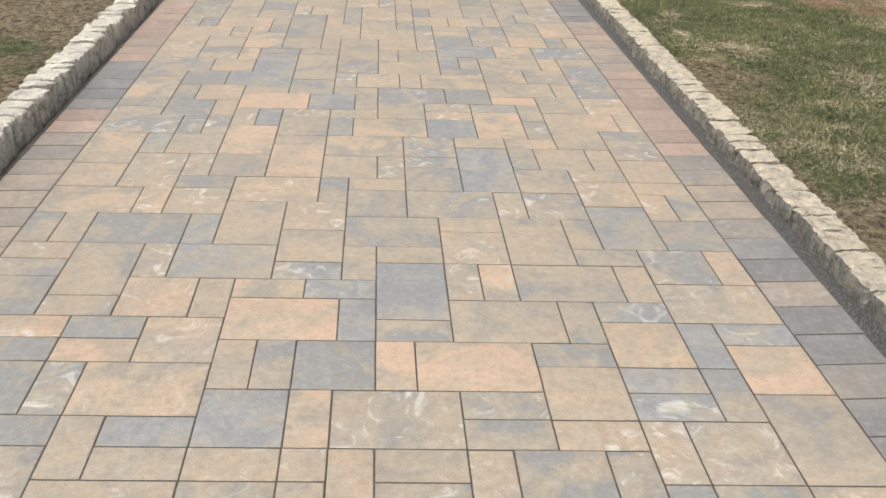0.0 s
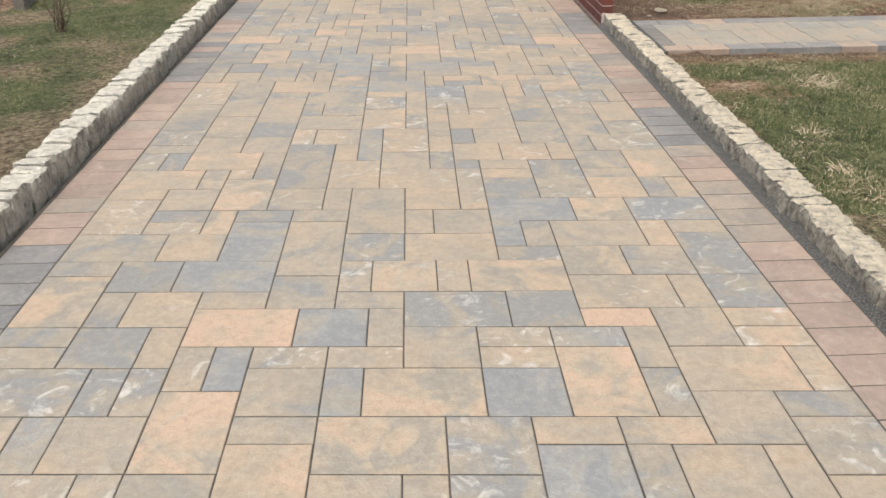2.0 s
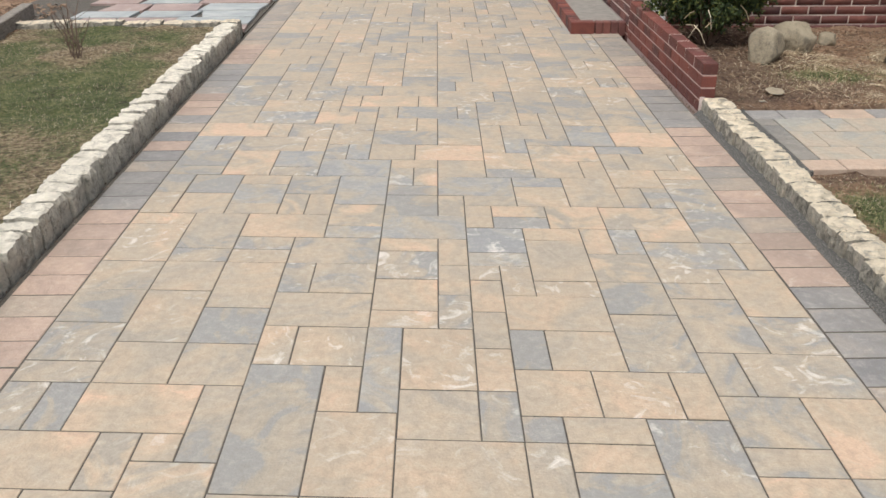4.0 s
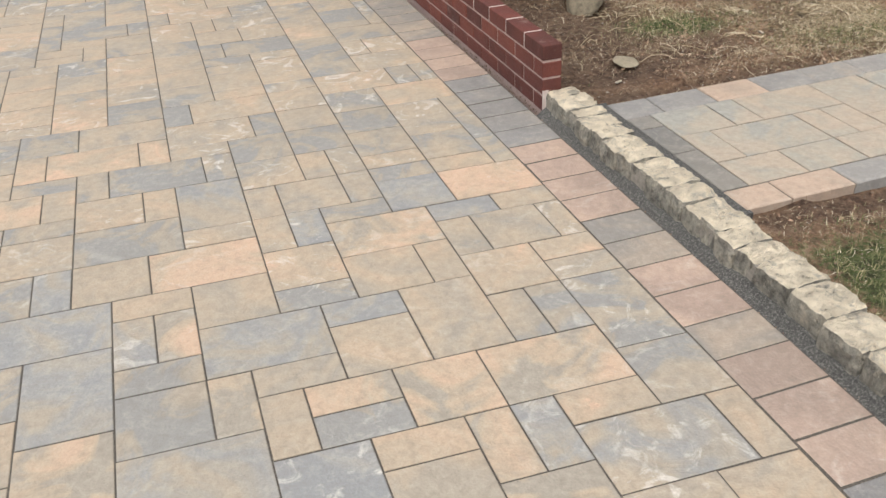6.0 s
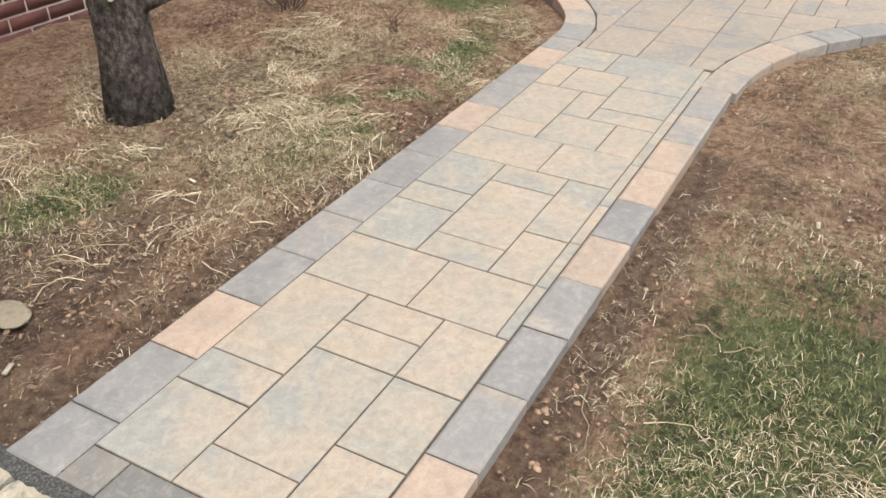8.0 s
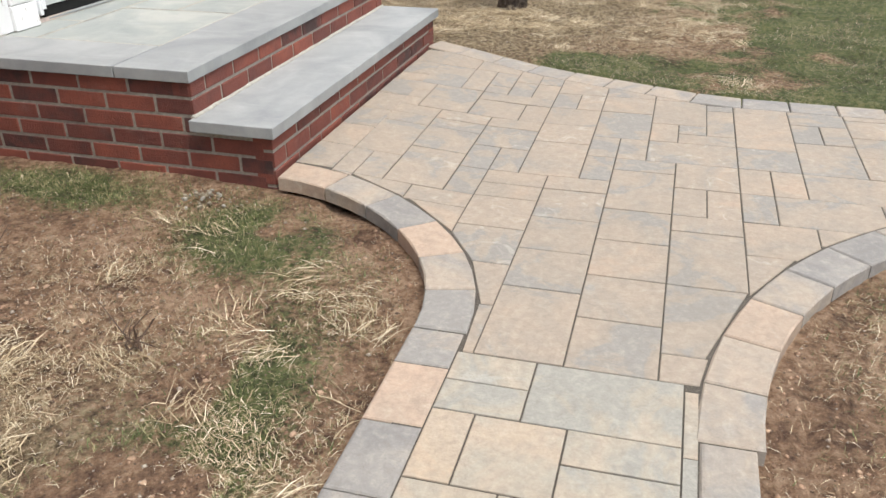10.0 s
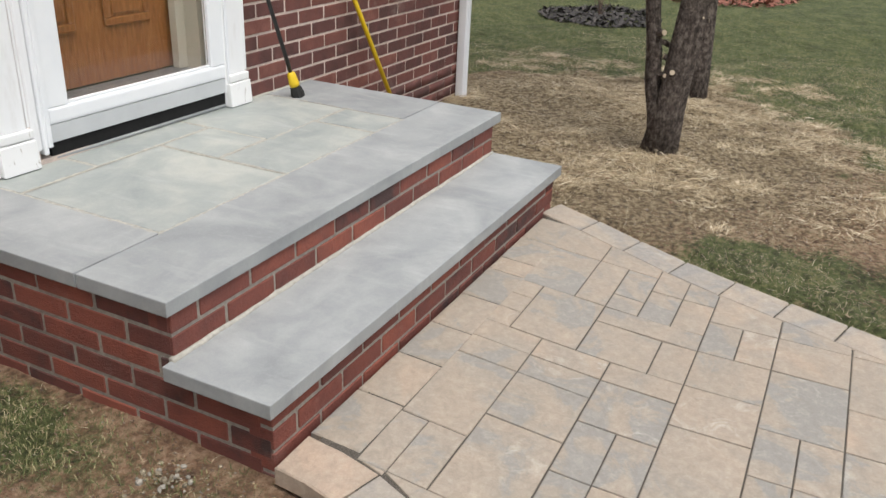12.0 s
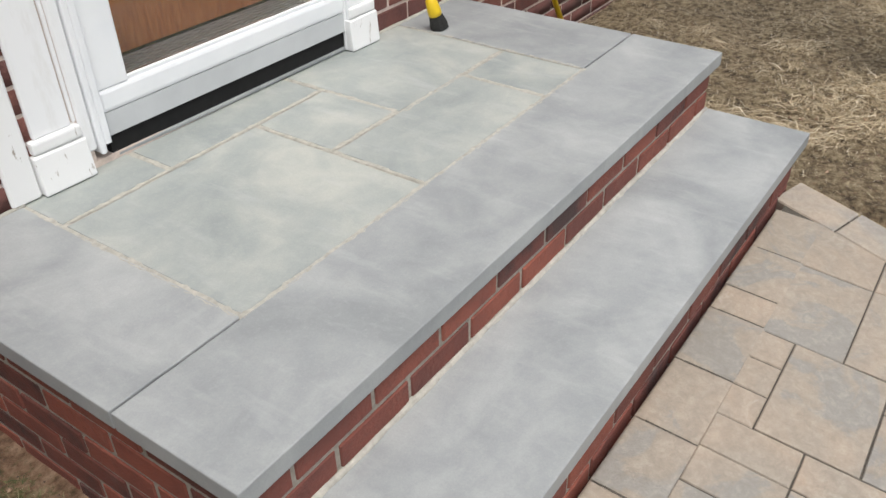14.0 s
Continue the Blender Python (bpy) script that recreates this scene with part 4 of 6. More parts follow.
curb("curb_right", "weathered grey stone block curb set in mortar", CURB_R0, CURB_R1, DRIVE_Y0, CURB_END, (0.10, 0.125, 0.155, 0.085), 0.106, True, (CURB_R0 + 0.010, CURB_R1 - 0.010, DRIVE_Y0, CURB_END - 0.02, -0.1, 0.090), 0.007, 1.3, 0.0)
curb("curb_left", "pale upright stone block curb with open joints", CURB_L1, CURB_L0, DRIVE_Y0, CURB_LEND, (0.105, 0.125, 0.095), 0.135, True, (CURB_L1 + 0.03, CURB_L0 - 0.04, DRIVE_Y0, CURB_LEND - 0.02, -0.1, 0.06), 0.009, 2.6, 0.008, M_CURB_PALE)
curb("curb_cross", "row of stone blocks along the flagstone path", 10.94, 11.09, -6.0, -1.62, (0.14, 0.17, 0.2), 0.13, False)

# gravel strips
def gravel_fillet():
    """Gravel and mortar swept up against the curb's foot."""
    bm = bmesh.new()
    last = None
    n = int((GY0 - DRIVE_Y0) / 0.03)
    for i in range(n + 1):
        y = DRIVE_Y0 + (GY0 - DRIVE_Y0) * i / n
        lift = 0.020 + 0.022 * float(vnoise(0.0, y, 0.22, 2))
        row = [bm.verts.new((px_, y, z)) for px_, z in ((DRIVE_R + BORDER - 0.012, -0.05), (DRIVE_R + BORDER - 0.006 + 0.006 * random.random(), -0.005), (1.738, 0.002 + 0.004 * random.random()), (1.754, lift * 0.6 + 0.004 * random.random()), (CURB_R0 + 0.03, lift + 0.004 * random.random()), (CURB_R0 + 0.03, -0.05))]
        if last:
            for j in range(5):
                bm.faces.new((last[j], row[j], row[j + 1], last[j + 1]))
        last = row
    bmesh.ops.recalc_face_normals(bm, faces=bm.faces[:])
    return bm


tagged(new("gravel_strip", mesh_of("gravel_strip", gravel_fillet(), M_GRAVEL)), "dark gravel joint between border and curb", "gravel", "", "structure")
tagged(new("gravel_joint", mesh_of("gravel_joint", boxed(CURB_R1 - 0.02, WALK_X0 + 0.012, WALK_N0 - 0.02, WALK_F1 + 0.03, -0.05, 0.078), M_GRAVEL)), "dark gravel joint between curb and walkway", "gravel", "", "structure")
N = 2600
py = rng.uniform(DRIVE_Y0, GY0 + 1.6, N)
px = np.where(rng.random(N) < 0.7, rng.uniform(DRIVE_R + BORDER, CURB_R0 + 0.012, N), rng.uniform(-1.61, -1.57, N))
ps = rng.uniform(0.002, 0.0055, N)
oct_ = np.array([(1, 0, 0), (-1, 0, 0), (0, 1, 0), (0, -1, 0), (0, 0, 1), (0, 0, -1)], float)
V = oct_[None] * ps[:, None, None] * rng.uniform(0.7, 1.2, (N, 6, 1)) + np.stack([px, py, np.full(N, -0.004)], -1)[:, None]
OCT = [(0, 2, 4), (2, 1, 4), (1, 3, 4), (3, 0, 4), (2, 0, 5), (1, 2, 5), (3, 1, 5), (0, 3, 5)]
from_arrays("gravel_grit", V.reshape(-1, 3), OCT, N, M_PEBBLE, "stuff", "loose grit along the driveway edges", "gravel")


# ---------------------------------------------------------------- loose things on the soil
def rock(name, label, x, y, z, size, seed, material, kind="", cat="rock"):
    bm = bmesh.new()
    bmesh.ops.create_icosphere(bm, subdivisions=4, radius=1)
    rand = random.Random(int(seed * 10))
    cuts = []
    for _ in range(9):
        d = Vector((rand.gauss(0, 1), rand.gauss(0, 1), rand.gauss(0, 0.8))).normalized()
        cuts.append((d, rand.uniform(0.62, 0.9)))
    for v in bm.verts:
        for d, far in cuts:
            over = v.co.dot(d) - far
            if over > 0:
                v.co -= d * over * 0.9
        n = noise.noise(v.co * 1.7 + Vector((seed, seed * 2, 0))) * 0.12 + noise.noise(v.co * 6 + Vector((0, seed, 0))) * 0.06
        v.co = Vector([c * s * 1.12 for c, s in zip(v.co * (1 + n), size)])
    ob = new(name, mesh_of(name, bm, material, True))
    ob.matrix_basis = pose(x, y, z, 0, 0, seed * 40)
    return tagged(ob, label, cat)


rock("boulder", "rounded tan field stone half sunk in the bed", 2.57, 9.76, 0.13, (0.145, 0.12, 0.15), 1.3, M_ROCK)
rock("boulder", "pale tan field stone beside the evergreen shrub", 2.92, 10.10, 0.13, (0.16, 0.13, 0.13), 4.1, M_ROCK)
rock("boulder", "small brown stone behind the two boulders", 2.70, 9.98, 0.10, (0.11, 0.08, 0.09), 7.7, M_ROCK)
rock("boulder", "small stone on the soil near the house", 3.25, 10.25, 0.08, (0.09, 0.07, 0.06), 9.2, M_ROCK)
rock("flat_stone", "broken flat grey stone lying on soil", 2.32, 8.84, 0.072, (0.075, 0.05, 0.014), 2.2, M_ROCK, cat="stone")
for x, y, a in ((2.17, 8.64, 30), (3.95, 6.88, 5), (3.20, 8.95, 70), (3.05, 9.4, 120)):
    ob = new("stone_chip", mesh_of("stone_chip", boxed(-0.025, 0.025, -0.007, 0.007, 0, 0.008, bevel=0.002), M_CURB))
    ob.matrix_basis = pose(x, y, float(ground_z(x, y)) + 0.004, 4, 6, a)
    tagged(ob, "small pale chip of stone on the soil", "stone chip")
heap = thing("rubble", "heap of broken mortar crumbs against the stoop", "rubble", pose(5.99, 9.50, 0.06))
random.seed(41)
for i in range(60):
    r, a = abs(random.gauss(0, 0.09)), random.uniform(0, 6.28)
    q = random.uniform(0.003, 0.012)
    bm = bmesh.new()
    bmesh.ops.create_icosphere(bm, subdivisions=1, radius=q)
    for v in bm.verts:
        v.co *= random.uniform(0.65, 1.25)
    part("crumb", bm, M_MORTAR if random.random() < 0.35 else M_ROCK, heap, "", False, pose(math.cos(a) * r, math.sin(a) * r * 1.2, 0.035 * max(0, 1 - r / 0.15) + q * 0.4, 0, 0, i * 37))
random.seed(11)
tb = thing("timber_edging", "weathered grey timber edging of a leaf bed", "edging")
part("beam", boxed(-0.05, 0.05, -1.1, 1.1, 0, 0.14, bevel=0.008), M_TIMBER, tb)
tb.matrix_basis = pose(-3.55, 10.45, 0.06, 0, 0, 8)
rock("garden_stone", "small white stone at the flagstone path's edge", -1.66, 12.75, 0.03, (0.07, 0.06, 0.07), 3.3, M_WHITE, cat="stone")


# ---------------------------------------------------------------- trees and shrubs
def spruce(label, x, y, z, r, stems, seed, knots=()):
    random.seed(seed)
    root = thing("tree", label, "tree", pose(x, y, z), "trimmed trees in the lawn")
    for lean_x, lean_y, r0, r1, high in stems:
        pts, rad = [], []
        for i in range(15):
            t = i / 14
            pts.append((lean_x * t * high + random.uniform(-0.012, 0.012), lean_y * t * high + random.uniform(-0.012, 0.012), -0.15 + t * (high + 0.15)))
            flare = 1 + 0.4 * math.exp(-t * high / 0.16)
            rad.append((r0 * (1 - t) + r1 * t) * flare * random.uniform(0.94, 1.07))
        part("trunk", tube(bmesh.new(), pts, rad, 20, 0.3), M_BARK, root, "rough dark bark with cut branch stubs", True)
        for _ in range(22):
            t = random.uniform(0.4, 3.2) / high
            a = random.uniform(0, 2 * math.pi)
            p = Vector((lean_x * t * high, lean_y * t * high, t * high))
            d = Vector((math.cos(a), math.sin(a), random.uniform(0.0, 0.5))).normalized()
            rr = (r0 * (1 - t) + r1 * t)
            ln = rr + random.uniform(0.02, 0.075)
            q = random.uniform(0.010, 0.022)
            part("branch_stub", tube(bmesh.new(), [p, p + d * ln], [q * 1.4, q], 8, 0.15), M_BARK, root)
            part("cut_face", tube(bmesh.new(), [p + d * ln, p + d * (ln + 0.003)], [q * 0.9, q * 0.85], 8), M_CUT, root, "pale sawn branch end")
    for h, turn, ln, q in knots:
        a = radians(turn)
        p, d = Vector((0, 0, h)), Vector((math.cos(a), math.sin(a), 0.35)).normalized()
        part("branch_stub", tube(bmesh.new(), [p, p + d * (ln * 0.7), p + d * ln], [q * 1.7, q * 1.15, q], 10, 0.3), M_BARK, root, "", True)
        part("cut_face", tube(bmesh.new(), [p + d * ln, p + d * (ln + 0.004)], [q * 0.9, q * 0.85], 10), M_CUT, root, "pale sawn branch end")
    lean_x, lean_y, r0, r1, high = stems[0]
    clumps = []
    for i in range(34):
        t = 0.74 + 0.26 * i / 34
        a = i * 2.4
        p = Vector((lean_x * t * high, lean_y * t * high, t * high))
        d = Vector((math.cos(a), math.sin(a), 0.12))
        ln = (1.03 - t) * 4.2 * random.uniform(0.75, 1.1)
        part("limb", tube(bmesh.new(), [p, p + d * ln * 0.5, p + d * ln + Vector((0, 0, -0.1))], [0.014, 0.010, 0.004], 5), M_BARK, root)
        for _ in range(60):
            s = random.uniform(0.25, 1)
            clumps.append(p + d * ln * s + Vector((random.gauss(0, 0.09), random.gauss(0, 0.09), random.gauss(0, 0.05))))
    leaves(clumps, root, 0.05, 5)
    random.seed(11)
    return root


def leaves(places, root, size, per, name="crown", label=""):
    """Small pointed sprays round many places."""
    P = np.array([tuple(p) for p in places])
    P = np.repeat(P, per, 0)
    n = len(P)
    d = rng.normal(size=(n, 3))
    d /= np.linalg.norm(d, axis=1)[:, None]
    s = np.cross(d, rng.normal(size=(n, 3)))
    s /= np.linalg.norm(s, axis=1)[:, None]
    ln = size * rng.uniform(0.6, 1.4, (n, 1))
    base = P + rng.normal(size=(n, 3)) * size * 0.5
    V = np.stack([base - s * ln * 0.12, base + s * ln * 0.12, base + d * ln * 0.6 + s * ln * 0.2, base + d * ln * 1.1, base + d * ln * 0.6 - s * ln * 0.2], 1)
    ob = from_arrays(name, V.reshape(-1, 3), [(0, 1, 2, 3, 4)], n, M_NEEDLE, "", label)
    ob.parent = root
    return ob


spruce("tree trunk with rough dark bark in the front bed", 3.57, 9.58, 0.06, 0.13, [(0.01, 0.02, 0.118, 0.05, 6.0)], 3, ((0.42, -55, 0.26, 0.022), (0.62, -75, 0.2, 0.03), (0.72, -40, 0.22, 0.02), (0.82, -110, 0.2, 0.024), (0.55, -160, 0.21, 0.02)))
spruce("forked tree trunk with cut stubs in dry grass", 9.92, 9.00, 0.08, 0.13, [(0.0, -0.075, 0.085, 0.04, 6.0), (-0.02, 0.15, 0.052, 0.03, 2.6)], 5)
spruce("slim tree trunk standing on the dry lawn", 11.73, 9.12, 0.06, 0.10, [(0.02, 0.03, 0.10, 0.04, 6.0)], 8)

shrub = thing("evergreen_shrub", "dense dark evergreen shrub with yellowish lower sprays", "shrub", pose(2.28, 10.26, 0.06))
random.seed(21)
spots = []
for i in range(46):
    a, t = random.uniform(0, 6.28), random.random()
    d = Vector((math.cos(a) * (0.25 + 0.2 * t), math.sin(a) * (0.2 + 0.14 * t), 0.28 + 0.9 * random.random()))
    part("stem", tube(bmesh.new(), [(d.x * 0.1, d.y * 0.1, 0), d * 0.55, d], [0.012, 0.008, 0.003], 5), M_TWIG, shrub)
    for _ in range(70):
        s = random.uniform(0.5, 1.08)
        spots.append(d * s + Vector((random.gauss(0, 0.045), random.gauss(0, 0.045), random.gauss(0, 0.05))))
leaves([p for p in spots if p.z > 0.14], shrub, 0.028, 16, "foliage", "dense dark green sprays")
for i in range(9):
    a = random.uniform(3.4, 6.0)
    r = random.uniform(0.25, 0.42)
    p = Vector((math.cos(a) * r, math.sin(a) * r, random.uniform(0.15, 0.35)))
    q = p + Vector((random.uniform(-0.08, 0.1), random.uniform(-0.12, 0.02), random.uniform(-0.16, -0.03)))
    part("dead_sprig", tube(bmesh.new(), [p, p.lerp(q, 0.5) + Vector((0, -0.02, 0.02)), q], [0.004, 0.003, 0.002], 4), M_STRAW, shrub, "dry pale dead sprig")
random.seed(11)


def twiggy(label, x, y, n, high, spread, seed):
    random.seed(seed)
    root = thing("bare_shrub", label, "shrub", pose(x, y, 0.05))
    for i in range(n):
        a = random.uniform(0, 6.28)
        d = Vector((math.cos(a) * spread * random.random(), math.sin(a) * spread * random.random(), high * random.uniform(0.5, 1)))
        pts = [Vector((random.uniform(-0.04, 0.04), random.uniform(-0.04, 0.04), -0.02))]
        for s in (0.35, 0.7, 1.0):
            pts.append(d * s + Vector((random.gauss(0, 0.02), random.gauss(0, 0.02), 0)))
        bm = tube(bmesh.new(), pts, [0.005, 0.004, 0.003, 0.0015], 5)
        for _ in range(3):
            b = pts[random.choice((1, 2))]
            e = b + Vector((random.gauss(0, 0.07), random.gauss(0, 0.07), random.uniform(0.02, 0.12)))
            tube(bm, [b, e], [0.0025, 0.001], 4)
        part("twig", bm, M_TWIG, root)
    random.seed(11)
    return root


twiggy("bare leafless shrub with thin brown twigs on soil", 4.95, 9.85, 22, 0.42, 0.42, 4)
twiggy("bare leafless shrub with thin twigs in grass", -2.69, 8.4, 12, 0.5, 0.2, 6)
twiggy("bare leafless shrub with thin twigs in grass", -2.63, 9.85, 12, 0.5, 0.2, 7)
twiggy("bare young shrub in a dark mulch bed", 15.1, 10.9, 10, 0.7, 0.25, 9)
twiggy("small dead weed stalks in the soil", 4.98, 9.15, 4, 0.16, 0.04, 12)


# ---------------------------------------------------------------- grass, straw, pebbles, leaves
def free(x, y):
    """Whether lawn or soil lies open at a place."""
    ok = ~on_patio(x, y, 0.02) & ((x > CURB_R1 + 0.01) | (x < CURB_L1 - 0.01))
    ok &= ~((x > HOUSE_X0 - 0.05) & (x < HOUSE_X1) & (y > HOUSE_Y - 0.02))
    ok &= ~((x > SX0 - 0.02) & (x < SX1 + 0.02) & (y > STEP_Y))
    ok &= ~((x > WALK_X0 - 0.1) & (x < WALK_X0 + 0.05) & (y > WALK_N0) & (y < WALK_F1))
    ok &= ~((x < -1.5) & (y > 10.9) & (x > -4))
    return ok


def scatter(n, x0, x1, y0, y1, weight):
    x, y = rng.uniform(x0, x1, n), rng.uniform(y0, y1, n)
    keep = free(x, y) & (rng.random(n) < weight(x, y))
    return x[keep], y[keep]


def blades(name, spots, material, tall, wide, lie, label, cat):
    x, y = np.concatenate([s[0] for s in spots]), np.concatenate([s[1] for s in spots])
    n = len(x)
    z = ground_z(x, y) - 0.004
    a = rng.uniform(0, 2 * np.pi, n)
    h = tall * rng.uniform(0.45, 1.3, n)
    tilt = np.abs(rng.normal(lie, 0.35, n)).clip(0, 1.5)
    dirv = np.stack([np.cos(a) * np.sin(tilt), np.sin(a) * np.sin(tilt), np.cos(tilt)], -1)
    bend = dirv.copy()
    bend[:, 2] -= 0.45 + 0.3 * (lie > 1)
    side_ = np.stack([-np.sin(a), np.cos(a), np.zeros(n)], -1) * (wide * rng.uniform(0.6, 1.3, n))[:, None]
    swerve = np.stack([-np.sin(a), np.cos(a), np.zeros(n)], -1) * (h * rng.normal(0, 0.12, n))[:, None]
    b = np.stack([x, y, z], -1)
    mid = b + dirv * (h * 0.55)[:, None] + swerve * 0.4
    tip = mid + bend * (h * 0.5)[:, None] + swerve
    tip[:, 2] = np.maximum(tip[:, 2], z + 0.004)
    V = np.stack([b - side_, b + side_, mid + side_ * 0.8, tip, mid - side_ * 0.8], 1)
    return from_arrays(name, V.reshape(-1, 3), [(0, 1, 2, 4), (4, 2, 3)], n, material, "stuff", label, cat)


turf_w = lambda x, y: cover(x, y)[1] * (0.35 + 0.75 * ramp01(fbm(x, y, 0.3, 4), 0.38, 0.6)) + 0.003
straw_w = lambda x, y: np.clip(cover(x, y)[0] * (0.12 + 1.4 * ramp01(fbm(x, y, 0.4, 5), 0.42, 0.66) + 0.9 * np.exp(-(((x - 10.4) / 1.8) ** 2 + ((y - 9.5) / 1.35) ** 2))) + 0.02, 0, 1)
blades("lawn_grass", [scatter(300000, 1.9, 6.6, 3.0, 7.4, turf_w), scatter(80000, 1.9, 5.0, -0.5, 3.0, turf_w), scatter(140000, -4.6, -1.78, 1.2, 10.9, turf_w), scatter(190000, 1.9, 6.2, 8.35, 10.75, turf_w), scatter(190000, 7.7, 16.5, 5.0, 12.5, turf_w)], M_GRASS, 0.031, 0.00125, 0.7, "short green and yellowing lawn grass", "grass")
blades("dead_grass", [scatter(270000, 1.9, 7.0, 3.0, 7.4, straw_w), scatter(70000, 1.9, 5.0, -0.5, 3.0, straw_w), scatter(60000, -4.6, -1.78, 1.2, 10.9, straw_w), scatter(240000, 1.9, 6.2, 8.35, 10.75, straw_w), scatter(190000, 7.7, 14.0, 5.0, 11.5, straw_w)], M_STRAW, 0.046, 0.0009, 1.2, "flattened dead straw-coloured grass", "grass")


def sheaves(name, places, per, tall, label):
    """Wisps of long dead grass, each lying mostly one way."""
    xs, ys, dirs = [], [], []
    for px_, py_ in places:
        lay = rng.uniform(0, 2 * np.pi)
        n = int(per * rng.uniform(0.4, 1.4))
        xs.append(px_ + rng.normal(0, 0.045, n))
        ys.append(py_ + rng.normal(0, 0.045, n))
        dirs.append(lay + rng.normal(0, 0.55, n))
    x, y, a = np.concatenate(xs), np.concatenate(ys), np.concatenate(dirs)
    ok = free(x, y)
    x, y, a = x[ok], y[ok], a[ok]
    n = len(x)
    h = tall * rng.uniform(0.4, 1.3, n)
    z = ground_z(x, y) + rng.uniform(0.002, 0.016, n)
    d = np.stack([np.cos(a), np.sin(a), rng.normal(0.08, 0.12, n)], -1)
    w = np.stack([-np.sin(a), np.cos(a), rng.normal(0, 0.4, n)], -1) * rng.uniform(0.0007, 0.0014, n)[:, None]
    curl = np.stack([-np.sin(a), np.cos(a), np.zeros(n)], -1) * (h * rng.normal(0, 0.16, n))[:, None]
    b = np.stack([x, y, z], -1)
    mid = b + d * (h * 0.5)[:, None] + curl * 0.5 + np.array((0, 0, 0.006))
    tip = b + d * h[:, None] + curl * 1.6
    tip[:, 2] = np.maximum(tip[:, 2] - 0.008, ground_z(tip[:, 0], tip[:, 1]) + 0.003)
    V = np.stack([b - w, b + w, mid + w, tip, mid - w], 1)
    return from_arrays(name, V.reshape(-1, 3), [(0, 1, 2, 4), (4, 2, 3)], n, M_STRAW, "stuff", label, "grass")


wisps = [scatter(n, *q, lambda a, b: np.clip(0.04 + cover(a, b)[0], 0, 1) * ramp01(fbm(a, b, 0.6, 1), 0.4, 0.6)) for n, q in ((460, (1.98, 5.9, 8.45, 10.5)), (300, (2.0, 6.6, 4.5, 7.3)), (1500, (8.0, 12.6, 7.2, 11.0)))]
sheaves("dead_grass_wisps", [p for s_ in wisps for p in zip(*s_)], 55, 0.11, "long wisps of dead grass lying over the soil")
x, y = np.concatenate([np.stack(scatter(n, *q, lambda a, b: np.clip(1.05 - cover(a, b)[1], 0.05, 1))) for n, q in ((13000, (1.9, 6.2, 8.35, 10.7)), (10000, (1.9, 7.2, 3.0, 7.4)), (3000, (7.7, 10.0, 6.5, 10.6)))], 1)
N = len(x)
ps = rng.uniform(0.0015, 0.006, N) * rng.choice((1, 1, 1, 1.6), N)
V = oct_[None] * ps[:, None, None] * rng.uniform(0.6, 1.3, (N, 6, 1)) * np.array((1, 1, 0.7)) + np.stack([x, y, ground_z(x, y) + 0.002], -1)[:, None]
from_arrays("soil_crumbs", V.reshape(-1, 3), OCT, N, M_PEBBLE, "stuff", "crumbs of soil and small pebbles", "pebbles")
# clods of turned soil
ico = bmesh.new()
bmesh.ops.create_icosphere(ico, subdivisions=1, radius=1)
ICO_V, ICO_F = np.array([tuple(v.co) for v in ico.verts]), [tuple(v.index for v in f.verts) for f in ico.faces]
ico.free()
bare = lambda a, b: np.clip(1.0 - 1.3 * cover(a, b)[1] - 0.5 * cover(a, b)[0], 0.0, 1) * ramp01(fbm(a, b, 0.5, 2), 0.4, 0.62)
x, y = np.concatenate([np.stack(scatter(n, *q, bare)) for n, q in ((9000, (1.95, 6.1, 8.42, 10.7)), (9000, (2.0, 6.8, 5.0, 7.36)), (1200, (7.9, 9.5, 6.8, 9.4)))], 1)
N = len(x)
ps = 0.0025 + 0.011 * rng.random(N) ** 3
V = ICO_V[None] * ps[:, None, None] * rng.uniform(0.5, 1.4, (N, len(ICO_V), 1)) * np.array((1, 1, 0.55)) + np.stack([x, y, ground_z(x, y) + ps * 0.05], -1)[:, None]
from_arrays("soil_clods", V.reshape(-1, 3), ICO_F, N, M_CLOD, "stuff", "clods of reddish-brown turned soil", "soil")


def litter(name, material, n, x0, x1, y0, y1, size, label, cat, shape=None):
    x, y = rng.uniform(x0, x1, n), rng.uniform(y0, y1, n)
    if shape is not None:
        ok = shape(x, y)
        x, y = x[ok], y[ok]
        n = len(x)
    a, s = rng.uniform(0, 6.28, n), size * rng.uniform(0.5, 1.3, n)
    z = ground_z(x, y) + 0.008
    t = rng.normal(0, 0.35, (n, 2))
    u = np.stack([np.cos(a), np.sin(a), t[:, 0]], -1) * s[:, None]
    w = np.stack([-np.sin(a), np.cos(a), t[:, 1]], -1) * s[:, None] * 0.45
    b = np.stack([x, y, z + np.abs(t).sum(1) * s * 0.5], -1)
    V = np.stack([b - u, b + w, b + u, b - w], 1)
    return from_arrays(name, V.reshape(-1, 3), [(0, 1, 2, 3)], n, material, "stuff", label, cat)


